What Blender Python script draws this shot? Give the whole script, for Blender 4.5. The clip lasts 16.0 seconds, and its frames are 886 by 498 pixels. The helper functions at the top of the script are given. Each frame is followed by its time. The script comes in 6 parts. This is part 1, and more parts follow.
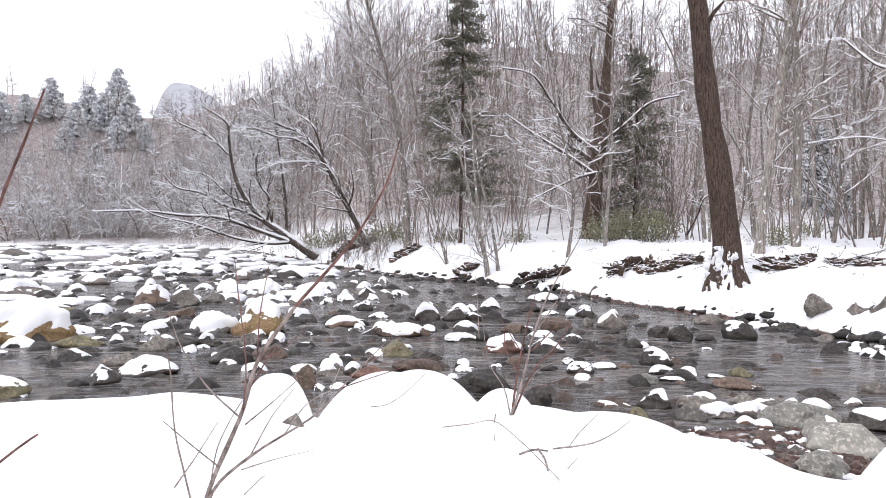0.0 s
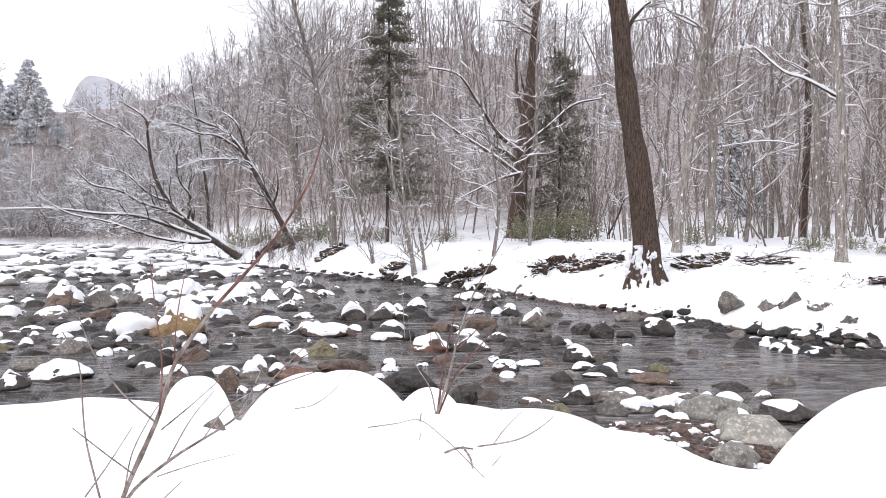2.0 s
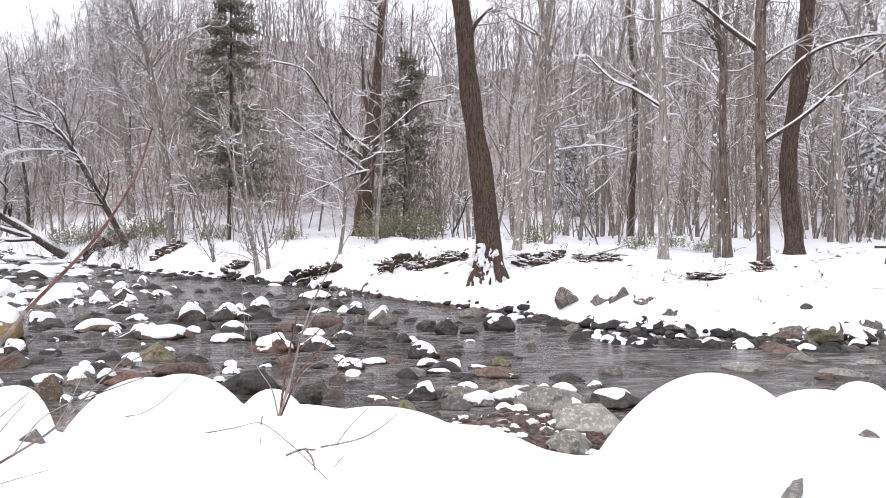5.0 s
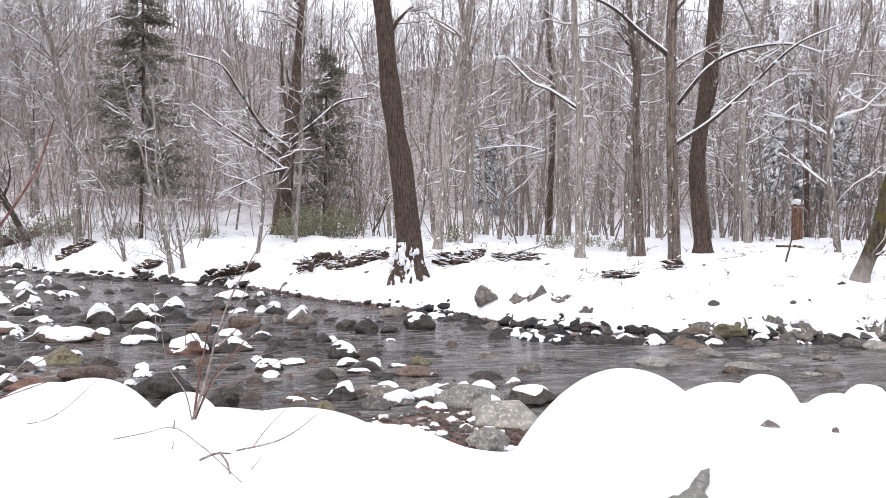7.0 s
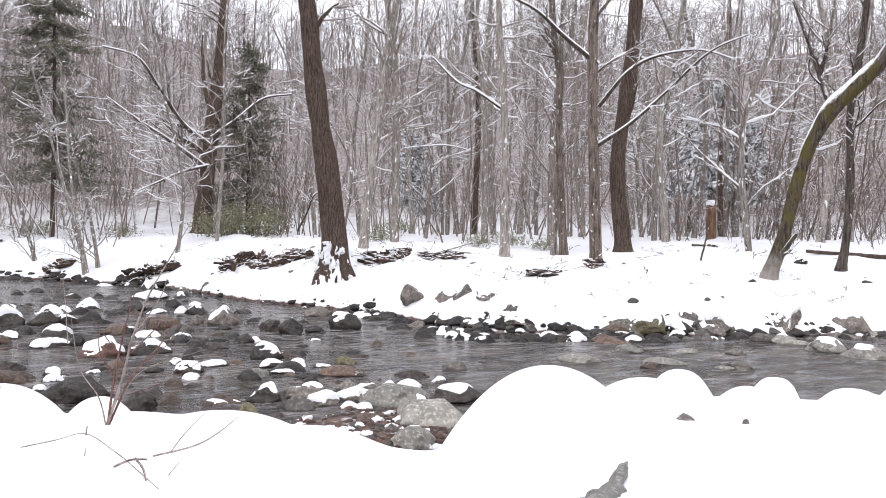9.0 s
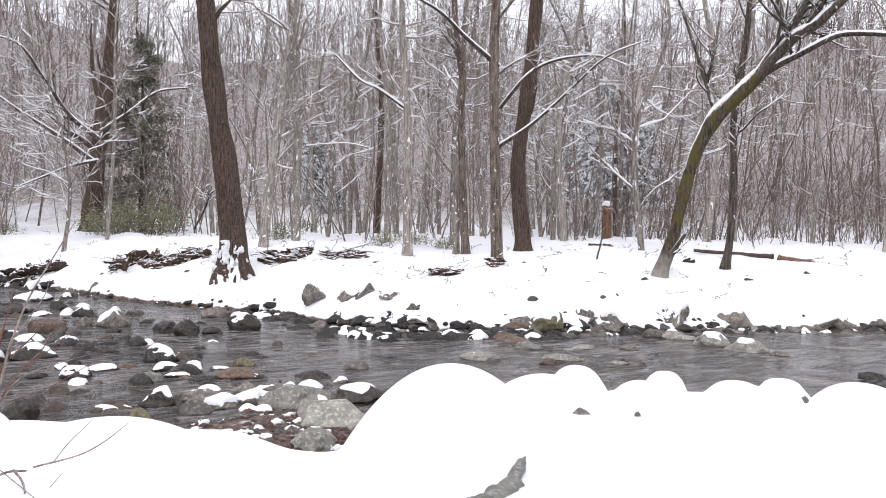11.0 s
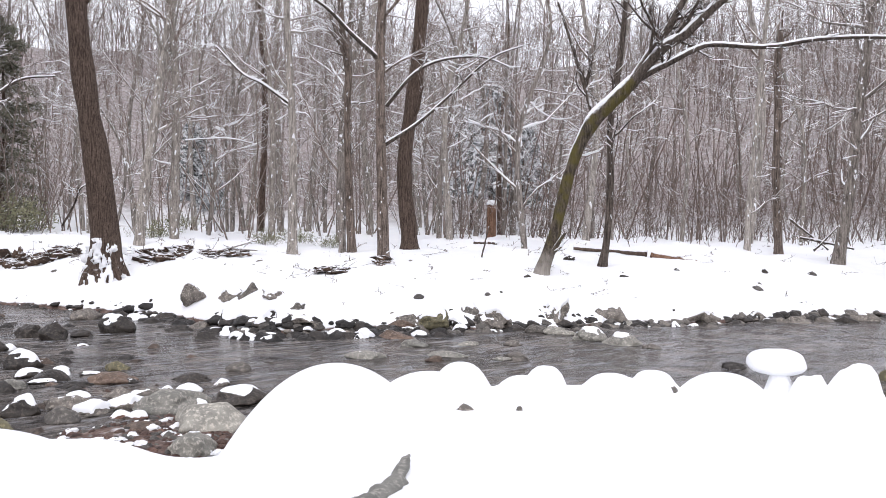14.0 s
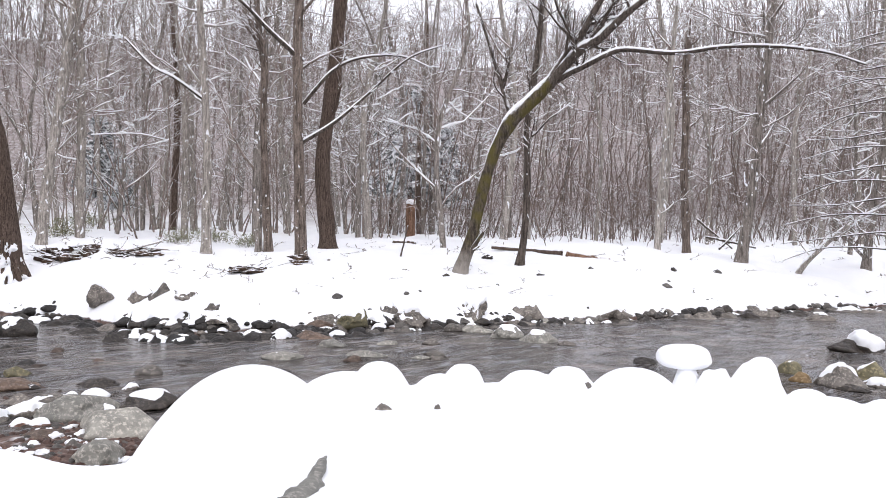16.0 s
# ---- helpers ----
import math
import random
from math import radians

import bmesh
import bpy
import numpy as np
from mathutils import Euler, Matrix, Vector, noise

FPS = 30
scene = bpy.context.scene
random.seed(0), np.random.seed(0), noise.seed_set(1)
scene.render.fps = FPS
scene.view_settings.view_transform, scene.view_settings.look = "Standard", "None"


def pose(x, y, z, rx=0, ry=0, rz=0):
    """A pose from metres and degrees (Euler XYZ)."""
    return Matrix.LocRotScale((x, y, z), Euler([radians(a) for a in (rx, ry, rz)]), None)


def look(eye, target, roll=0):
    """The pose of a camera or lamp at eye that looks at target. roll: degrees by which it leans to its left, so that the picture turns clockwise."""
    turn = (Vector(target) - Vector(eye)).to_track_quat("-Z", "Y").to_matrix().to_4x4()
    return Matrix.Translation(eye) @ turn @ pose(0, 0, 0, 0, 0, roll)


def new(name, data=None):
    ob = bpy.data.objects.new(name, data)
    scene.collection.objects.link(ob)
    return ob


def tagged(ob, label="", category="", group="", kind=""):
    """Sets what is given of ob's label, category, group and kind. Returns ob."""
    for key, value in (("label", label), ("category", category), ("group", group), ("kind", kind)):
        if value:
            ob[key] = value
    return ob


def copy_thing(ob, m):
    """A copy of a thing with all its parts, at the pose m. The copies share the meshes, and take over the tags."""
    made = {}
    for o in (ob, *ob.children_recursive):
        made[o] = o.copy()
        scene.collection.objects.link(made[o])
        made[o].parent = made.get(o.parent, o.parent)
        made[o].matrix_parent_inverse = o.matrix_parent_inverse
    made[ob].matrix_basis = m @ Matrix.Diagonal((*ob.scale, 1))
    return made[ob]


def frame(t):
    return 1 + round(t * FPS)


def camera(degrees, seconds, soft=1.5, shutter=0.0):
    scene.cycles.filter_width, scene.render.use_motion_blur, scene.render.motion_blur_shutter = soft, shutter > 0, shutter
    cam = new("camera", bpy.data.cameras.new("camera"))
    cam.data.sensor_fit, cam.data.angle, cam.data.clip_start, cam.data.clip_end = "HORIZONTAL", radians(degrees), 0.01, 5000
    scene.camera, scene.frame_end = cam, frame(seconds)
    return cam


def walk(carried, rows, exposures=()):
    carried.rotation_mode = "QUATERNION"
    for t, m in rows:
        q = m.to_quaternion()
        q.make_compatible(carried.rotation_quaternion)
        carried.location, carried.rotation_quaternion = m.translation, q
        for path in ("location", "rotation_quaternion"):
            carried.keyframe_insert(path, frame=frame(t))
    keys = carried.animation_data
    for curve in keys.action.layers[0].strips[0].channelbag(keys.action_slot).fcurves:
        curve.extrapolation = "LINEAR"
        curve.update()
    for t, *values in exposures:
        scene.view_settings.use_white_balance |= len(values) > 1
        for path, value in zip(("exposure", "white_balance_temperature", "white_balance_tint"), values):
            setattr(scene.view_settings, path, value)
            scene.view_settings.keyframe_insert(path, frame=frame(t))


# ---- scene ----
# The camera pans on the spot, held a little way in front of the turning body.
EYE = 2.0
cam = camera(59.60, 16.0, soft=0.8)
walk(cam, [
    (0.0, pose(-0.028, -0.012, EYE, 89.075, -0.304, -0.151)),
    (0.5, pose(-0.025, -0.010, EYE, 89.068, -0.333, -1.684)),
    (1.0, pose(-0.023, -0.009, EYE, 89.057, -0.357, -3.122)),
    (1.5, pose(-0.021, -0.008, EYE, 89.040, -0.348, -4.373)),
    (2.0, pose(-0.019, -0.006, EYE, 89.049, -0.357, -5.564)),
    (2.5, pose(-0.016, -0.005, EYE, 89.035, -0.389, -7.156)),
    (3.0, pose(-0.013, -0.003, EYE, 89.015, -0.391, -9.007)),
    (3.5, pose(-0.009, -0.002, EYE, 89.014, -0.444, -11.089)),
    (4.0, pose(-0.005, 0.000, EYE, 89.010, -0.470, -13.190)),
    (4.5, pose(-0.001, 0.001, EYE, 89.002, -0.502, -15.176)),
    (7.0, pose(0.013, 0.005, EYE, 88.971, -0.631, -22.717)),
    (7.5, pose(0.017, 0.006, EYE, 88.972, -0.683, -24.392)),
    (8.0, pose(0.019, 0.006, EYE, 88.967, -0.674, -25.545)),
    (8.5, pose(0.021, 0.006, EYE, 88.966, -0.705, -26.750)),
    (9.0, pose(0.024, 0.007, EYE, 88.960, -0.731, -28.176)),
    (11.5, pose(0.041, 0.007, EYE, 88.991, -0.927, -36.775)),
    (12.0, pose(0.044, 0.007, EYE, 88.985, -0.936, -38.045)),
    (12.5, pose(0.047, 0.006, EYE, 88.992, -0.972, -39.786)),
    (13.0, pose(0.050, 0.006, EYE, 88.988, -0.975, -41.132)),
    (13.5, pose(0.053, 0.006, EYE, 89.004, -0.973, -42.360)),
    (14.0, pose(0.055, 0.005, EYE, 89.002, -0.993, -43.688)),
    (14.5, pose(0.058, 0.005, EYE, 89.016, -1.000, -44.960)),
    (15.0, pose(0.061, 0.004, EYE, 89.024, -1.023, -46.572)),
    (15.5, pose(0.064, 0.004, EYE, 89.031, -1.037, -48.134)),
    (16.0, pose(0.067, 0.003, EYE, 89.045, -1.048, -49.656)),
], exposures=[(0.0, 0.24, 6400, 15), (9.0, 0.23, 6400, 15), (11.5, 0.14, 6400, 15), (16.0, 0.13, 6400, 15)])

# ---- sky and light: a bright overcast winter day ----
world = bpy.data.worlds.new("overcast")
scene.world = world
world.use_nodes = True
wn, wl = world.node_tree.nodes, world.node_tree.links
sky = wn.new("ShaderNodeTexSky")
sky.sky_type, sky.sun_disc = 'NISHITA', False
sky.sun_elevation, sky.sun_rotation = radians(48), radians(-120)
sky.dust_density, sky.air_density, sky.ozone_density = 4.0, 1.0, 1.0
veil = wn.new("ShaderNodeHueSaturation")
veil.inputs["Saturation"].default_value = 0.16
wl.new(sky.outputs[0], veil.inputs["Color"])
cloud = wn.new("ShaderNodeMix")
cloud.data_type = 'RGBA'
cloud.inputs[0].default_value = 0.8
wl.new(veil.outputs[0], cloud.inputs[6])
cloud.inputs[7].default_value = (8.45, 8.68, 9.15, 1)
wl.new(cloud.outputs[2], wn["Background"].inputs["Color"])
wn["Background"].inputs["Strength"].default_value = 0.15
sun = new("sun", bpy.data.lights.new("sun", "SUN"))
sun.data.energy, sun.data.angle, sun.data.color = 0.6, radians(40), (1.0, 0.97, 0.94)
sun.matrix_world = look((-40, -30, 60), (0, 20, 0))

# ---- materials ----
def mat(name):
    m = bpy.data.materials.new(name)
    m.use_nodes = True
    n, l = m.node_tree.nodes, m.node_tree.links
    return m, n, l, n["Principled BSDF"]


def noise_node(n, l, vec, scale, detail=4.0, rough=0.55, dist=0.0):
    t = n.new("ShaderNodeTexNoise")
    t.inputs["Scale"].default_value, t.inputs["Detail"].default_value = scale, detail
    t.inputs["Roughness"].default_value, t.inputs["Distortion"].default_value = rough, dist
    if vec is not None:
        l.new(vec, t.inputs["Vector"])
    return t.outputs["Fac"]


def ramp(n, l, fac, *stops):
    r = n.new("ShaderNodeValToRGB")
    while len(r.color_ramp.elements) < len(stops):
        r.color_ramp.elements.new(0.5)
    for e, (p, c) in zip(r.color_ramp.elements, stops):
        e.position = p
        e.color = (*c, 1) if len(c) == 3 else c
    l.new(fac, r.inputs[0])
    return r.outputs[0]


def math_node(n, l, op, a, b, c=None):
    t = n.new("ShaderNodeMath")
    t.operation = op
    for i, v in enumerate((a, b, c)):
        if v is None:
            continue
        if isinstance(v, (int, float)):
            t.inputs[i].default_value = v
        else:
            l.new(v, t.inputs[i])
    return t.outputs[0]


def mix_col(n, l, fac, a, b, mode='MIX'):
    t = n.new("ShaderNodeMix")
    t.data_type, t.blend_type = 'RGBA', mode
    for sock, v in ((t.inputs[0], fac), (t.inputs[6], a), (t.inputs[7], b)):
        if isinstance(v, (int, float)):
            sock.default_value = v
        elif isinstance(v, tuple):
            sock.default_value = (*v, 1)
        else:
            l.new(v, sock)
    return t.outputs[2]


def bump(n, l, height, p, strength, dist=0.02):
    b = n.new("ShaderNodeBump")
    b.inputs["Strength"].default_value, b.inputs["Distance"].default_value = strength, dist
    l.new(height, b.inputs["Height"])
    l.new(b.outputs[0], p.inputs["Normal"])


def mapped(n, l, scale=(1, 1, 1)):
    tc, mp = n.new("ShaderNodeTexCoord"), n.new("ShaderNodeMapping")
    mp.inputs["Scale"].default_value = scale
    l.new(tc.outputs["Object"], mp.inputs[0])
    return mp.outputs[0]


def lying_snow(n, l, vec, low, high, patch=9.0, amount=0.7):
    """How far snow lies on a surface: on what faces up, in patches."""
    g, s = n.new("ShaderNodeNewGeometry"), n.new("ShaderNodeSeparateXYZ")
    l.new(g.outputs["Normal"], s.inputs[0])
    k = noise_node(n, l, vec, patch, 3)
    v = math_node(n, l, 'MULTIPLY_ADD', math_node(n, l, 'SUBTRACT', k, 0.5), amount, s.outputs[2])
    r = n.new("ShaderNodeMapRange")
    r.inputs["From Min"].default_value, r.inputs["From Max"].default_value = low, high
    l.new(v, r.inputs["Value"])
    return r.outputs[0]


SNOW = (0.86, 0.87, 0.89)


def snow_material():
    m, n, l, p = mat("snow")
    v = mapped(n, l)
    c = ramp(n, l, noise_node(n, l, v, 1.3, 5), (0.3, (0.83, 0.845, 0.87)), (0.7, (0.9, 0.905, 0.91)))
    l.new(c, p.inputs["Base Color"])
    p.inputs["Roughness"].default_value = 0.75
    p.inputs["Specular IOR Level"].default_value = 0.2
    h = math_node(n, l, 'ADD', noise_node(n, l, v, 6, 6), math_node(n, l, 'MULTIPLY', noise_node(n, l, v, 60, 3), 0.15))
    bump(n, l, h, p, 0.25, 0.02)
    return m


def bark_material(name, dark, light, low=0.35, high=0.62, dabs=0.0, moss=None, grain=(9, 9, 1.2)):
    m, n, l, p = mat(name)
    v = mapped(n, l, grain)
    u = mapped(n, l)
    k = noise_node(n, l, v, 2.2, 6, 0.65, 0.4)
    c = ramp(n, l, k, (0.36, dark), (0.62, light))
    fleck = noise_node(n, l, u, 26.0, 4, 0.7)
    c = mix_col(n, l, 0.8, c, ramp(n, l, fleck, (0.35, (0.45, 0.45, 0.45)), (0.62, (1.15, 1.15, 1.15))), 'MULTIPLY')
    broad = noise_node(n, l, u, 0.7, 3)
    c = mix_col(n, l, 0.5, c, ramp(n, l, broad, (0.3, (0.55, 0.55, 0.55)), (0.7, (1.0, 1.0, 1.0))), 'MULTIPLY')
    info = n.new("ShaderNodeObjectInfo")
    c = mix_col(n, l, 0.55, c, ramp(n, l, info.outputs["Random"], (0.0, (0.62, 0.6, 0.58)), (1.0, (1.0, 1.0, 1.0))), 'MULTIPLY')
    if moss:
        c = mix_col(n, l, ramp(n, l, noise_node(n, l, u, 2.2, 5), (0.45, (0, 0, 0)), (0.62, (0.8, 0.8, 0.8))), c, moss)
        # bare pale bark near the foot
        rise, foot = n.new("ShaderNodeSeparateXYZ"), n.new("ShaderNodeMapRange")
        l.new(u, rise.inputs[0])
        foot.inputs["From Min"].default_value, foot.inputs["From Max"].default_value = 1.15, 0.5
        l.new(math_node(n, l, 'MULTIPLY_ADD', noise_node(n, l, u, 3.0, 4), 0.9, rise.outputs[2]), foot.inputs["Value"])
        c = mix_col(n, l, foot.outputs[0], c, mix_col(n, l, k, (0.13, 0.115, 0.1), (0.42, 0.385, 0.345)))
    s = lying_snow(n, l, u, low, high)
    if dabs:
        d = ramp(n, l, noise_node(n, l, mapped(n, l, (1, 1, 0.6)), 8.0, 4), (1 - dabs, (0, 0, 0)), (1 - dabs + 0.03, (1, 1, 1)))
        s = math_node(n, l, 'MAXIMUM', s, d)
    l.new(mix_col(n, l, s, c, SNOW), p.inputs["Base Color"])
    p.inputs["Roughness"].default_value = 0.9
    p.inputs["Specular IOR Level"].default_value = 0.15
    bump(n, l, k, p, 0.7, 0.03)
    return m


def rock_material(name, dark, light, spot, rough=0.55, snow=None):
    m, n, l, p = mat(name)
    u = mapped(n, l)
    k = noise_node(n, l, u, 3.0, 8, 0.65, 0.5)
    c = ramp(n, l, k, (0.32, dark), (0.68, light))
    f = noise_node(n, l, u, 24, 5, 0.7)
    c = mix_col(n, l, ramp(n, l, f, (0.5, (0, 0, 0)), (0.64, (1, 1, 1))), c, spot)
    info = n.new("ShaderNodeObjectInfo")
    c = mix_col(n, l, 0.7, c, ramp(n, l, info.outputs["Random"], (0.0, (0.55, 0.54, 0.53)), (1.0, (1.15, 1.1, 1.05))), 'MULTIPLY')
    piece = n.new("ShaderNodeNewGeometry")
    c = mix_col(n, l, 0.8, c, ramp(n, l, piece.outputs["Random Per Island"], (0.0, (0.42, 0.4, 0.39)), (0.6, (0.9, 0.87, 0.84)), (1.0, (1.6, 1.5, 1.4))), 'MULTIPLY')
    if snow:
        c = mix_col(n, l, lying_snow(n, l, u, snow[0], snow[1], 6.0, 0.9), c, SNOW)
    l.new(c, p.inputs["Base Color"])
    l.new(ramp(n, l, k, (0.3, (rough - 0.2,) * 3), (0.7, (rough + 0.2,) * 3)), p.inputs["Roughness"])
    p.inputs["Specular IOR Level"].default_value = 0.3
    h = math_node(n, l, 'ADD', k, math_node(n, l, 'MULTIPLY', f, 0.3))
    bump(n, l, h, p, 0.6, 0.05)
    return m


def ground_material():
    """Snow over the banks; gravel where the river bed lies under the water."""
    m, n, l, p = mat("snowy_ground")
    u = mapped(n, l)
    g, s = n.new("ShaderNodeNewGeometry"), n.new("ShaderNodeSeparateXYZ")
    l.new(g.outputs["Position"], s.inputs[0])
    edge = math_node(n, l, 'MULTIPLY_ADD', noise_node(n, l, u, 3.0, 5), 0.16, s.outputs[2])
    bed = n.new("ShaderNodeMapRange")
    bed.inputs["From Min"].default_value, bed.inputs["From Max"].default_value = 0.15, 0.18
    l.new(edge, bed.inputs["Value"])
    gravel = ramp(n, l, noise_node(n, l, u, 9, 7, 0.7), (0.3, (0.045, 0.028, 0.023)), (0.55, (0.14, 0.094, 0.078)), (0.75, (0.3, 0.25, 0.225)))
    snow = ramp(n, l, noise_node(n, l, u, 0.9, 5), (0.3, (0.83, 0.845, 0.87)), (0.7, (0.9, 0.905, 0.91)))
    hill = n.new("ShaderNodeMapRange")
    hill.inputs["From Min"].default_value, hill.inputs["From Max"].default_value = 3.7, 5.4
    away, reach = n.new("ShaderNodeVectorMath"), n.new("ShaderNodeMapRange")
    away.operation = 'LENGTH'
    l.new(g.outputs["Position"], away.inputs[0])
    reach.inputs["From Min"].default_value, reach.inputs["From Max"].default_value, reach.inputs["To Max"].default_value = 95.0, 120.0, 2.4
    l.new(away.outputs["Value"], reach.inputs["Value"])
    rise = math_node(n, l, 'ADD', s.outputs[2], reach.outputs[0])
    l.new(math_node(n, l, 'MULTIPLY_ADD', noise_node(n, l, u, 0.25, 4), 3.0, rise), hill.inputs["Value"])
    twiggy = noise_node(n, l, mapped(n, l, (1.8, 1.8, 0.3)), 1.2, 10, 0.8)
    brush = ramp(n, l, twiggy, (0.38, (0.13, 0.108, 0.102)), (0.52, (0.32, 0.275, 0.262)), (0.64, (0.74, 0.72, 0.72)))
    # above 50 m the brush pales to blue-grey: mist painted into the colour
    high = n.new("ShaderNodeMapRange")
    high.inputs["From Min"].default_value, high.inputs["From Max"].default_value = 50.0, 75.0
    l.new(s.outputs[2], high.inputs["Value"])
    hazed_brush = ramp(n, l, noise_node(n, l, u, 0.05, 8, 0.7), (0.4, (0.35, 0.36, 0.39)), (0.6, (0.44, 0.45, 0.48)))
    brush = mix_col(n, l, high.outputs[0], brush, hazed_brush)
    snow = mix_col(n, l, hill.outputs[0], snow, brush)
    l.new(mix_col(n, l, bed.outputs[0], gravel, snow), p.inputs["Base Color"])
    p.inputs["Roughness"].default_value = 0.8
    p.inputs["Specular IOR Level"].default_value = 0.2
    bump(n, l, noise_node(n, l, u, 5, 6), p, 0.2, 0.03)
    return m


def water_material():
    m, n, l, p = mat("river_water")
    u = mapped(n, l)
    bedv = noise_node(n, l, u, 1.1, 10, 0.72, 0.6)
    c = ramp(n, l, bedv, (0.34, (0.036, 0.031, 0.029)), (0.5, (0.122, 0.108, 0.098)), (0.66, (0.3, 0.266, 0.242)))
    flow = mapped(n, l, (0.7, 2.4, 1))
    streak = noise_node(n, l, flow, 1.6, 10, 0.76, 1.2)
    # pale streaks: some foam, mostly sky reflection put into the base colour
    foam_sheen = ramp(n, l, streak, (0.5, (0, 0, 0)), (0.74, (1, 1, 1)))
    l.new(mix_col(n, l, math_node(n, l, 'MULTIPLY', foam_sheen, 0.7), c, (0.6, 0.63, 0.69)), p.inputs["Base Color"])
    l.new(ramp(n, l, streak, (0.3, (0.1,) * 3), (0.8, (0.26,) * 3)), p.inputs["Roughness"])
    p.inputs["IOR"].default_value = 1.33
    rip = noise_node(n, l, mapped(n, l, (4.6, 6.0, 1)), 2.0, 4, 0.6, 0.8)
    wave = noise_node(n, l, mapped(n, l, (0.8, 3.4, 1)), 1.0, 2, 0.45, 1.2)
    h = math_node(n, l, 'MULTIPLY_ADD', wave, 3.4, math_node(n, l, 'MULTIPLY', rip, 0.8))
    calm = ramp(n, l, noise_node(n, l, mapped(n, l, (0.15, 0.5, 1)), 1.0, 4, 0.6, 0.8), (0.38, (0.6,) * 3), (0.62, (1.3,) * 3))
    bump(n, l, math_node(n, l, 'MULTIPLY', h, calm), p, 1.0, 0.12)
    return m


def leaf_material(name, dark, light, low, high):
    m, n, l, p = mat(name)
    u = mapped(n, l)
    g = n.new("ShaderNodeNewGeometry")
    c = ramp(n, l, g.outputs["Random Per Island"], (0.0, dark), (1.0, light))
    c = mix_col(n, l, lying_snow(n, l, u, low, high, 1.6, 1.4), c, SNOW)
    l.new(c, p.inputs["Base Color"])
    p.inputs["Roughness"].default_value = 0.7
    p.inputs["Specular IOR Level"].default_value = 0.2
    return m


MAT_SNOW = snow_material()
MAT_GROUND = ground_material()
MAT_WATER = water_material()
BARK_BROWN = bark_material("brown_bark", (0.048, 0.034, 0.027), (0.21, 0.155, 0.125), 0.45, 0.65, 0.0, None, (22, 22, 1.6))
BARK_GREY = bark_material("grey_bark", (0.13, 0.114, 0.1), (0.46, 0.41, 0.37), 0.3, 0.55, 0.38)
BARK_UMBER = bark_material("grey_brown_bark", (0.085, 0.068, 0.056), (0.34, 0.275, 0.235), 0.4, 0.62, 0.34)
BARK_PALE = bark_material("pale_bark", (0.22, 0.197, 0.175), (0.62, 0.565, 0.51), 0.3, 0.55, 0.38)
BARK_DARK = bark_material("dark_bark", (0.045, 0.037, 0.032), (0.19, 0.156, 0.133), 0.3, 0.55, 0.33)
BARK_MOSS = bark_material("mossy_bark", (0.035, 0.03, 0.025), (0.19, 0.155, 0.12), 0.4, 0.65, 0.0, (0.1, 0.085, 0.025))
BARK_TWIG = bark_material("twig_bark", (0.19, 0.15, 0.13), (0.5, 0.41, 0.36), 0.2, 0.5)
BARK_FAR = bark_material("wood_bark", (0.2, 0.16, 0.145), (0.52, 0.44, 0.4), 0.15, 0.45, 0.38)
BARK_RED = bark_material("red_twig_bark", (0.14, 0.07, 0.06), (0.33, 0.18, 0.155), 0.95, 1.2)
BARK_STEM = bark_material("shrub_bark", (0.24, 0.19, 0.165), (0.52, 0.44, 0.4), 0.95, 1.2)
ROCKS = {
    'g': rock_material("grey_rock", (0.045, 0.044, 0.042), (0.165, 0.16, 0.152), (0.26, 0.25, 0.235)),
    'd': rock_material("dark_wet_rock", (0.013, 0.012, 0.0115), (0.042, 0.038, 0.035), (0.075, 0.068, 0.061), 0.4),
    'b': rock_material("brown_rock", (0.04, 0.029, 0.023), (0.13, 0.097, 0.078), (0.19, 0.15, 0.125), 0.45),
    'o': rock_material("ochre_rock", (0.1, 0.065, 0.025), (0.3, 0.21, 0.11), (0.36, 0.28, 0.17)),
    'r': rock_material("red_brown_rock", (0.055, 0.03, 0.024), (0.15, 0.088, 0.07), (0.21, 0.14, 0.115)),
    'p': rock_material("pale_grey_rock", (0.1, 0.106, 0.1), (0.28, 0.29, 0.275), (0.4, 0.4, 0.38)),
    'm': rock_material("mossy_rock", (0.05, 0.05, 0.032), (0.17, 0.165, 0.11), (0.25, 0.23, 0.14)),
}
MAT_SOIL = rock_material("bank_soil", (0.028, 0.019, 0.014), (0.1, 0.068, 0.05), (0.16, 0.115, 0.09), 0.75, (0.72, 0.95))
NEEDLES = leaf_material("dark_needles", (0.082, 0.083, 0.06), (0.23, 0.218, 0.17), 0.7, 1.15)
# far conifers: pale blue-grey and extra snow white stand in for haze
NEEDLES_HAZED = leaf_material("frosted_needles", (0.11, 0.135, 0.15), (0.26, 0.29, 0.31), -1.0, 0.05)
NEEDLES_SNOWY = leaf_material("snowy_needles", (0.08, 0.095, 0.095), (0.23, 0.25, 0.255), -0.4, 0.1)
OLIVE = leaf_material("olive_leaves", (0.13, 0.135, 0.08), (0.31, 0.3, 0.19), 0.9, 1.25)
BARK_SNOWY = bark_material("snow_laden_bark", (0.15, 0.13, 0.125), (0.36, 0.32, 0.31), -0.15, 0.25, 0.4)
BARK_BRUSH = bark_material("brush_bark", (0.14, 0.11, 0.096), (0.38, 0.3, 0.26), 0.45, 0.75)
BARK_HILL = bark_material("hillside_bark", (0.13, 0.1, 0.09), (0.38, 0.305, 0.27), 0.3, 0.6, 0.35)
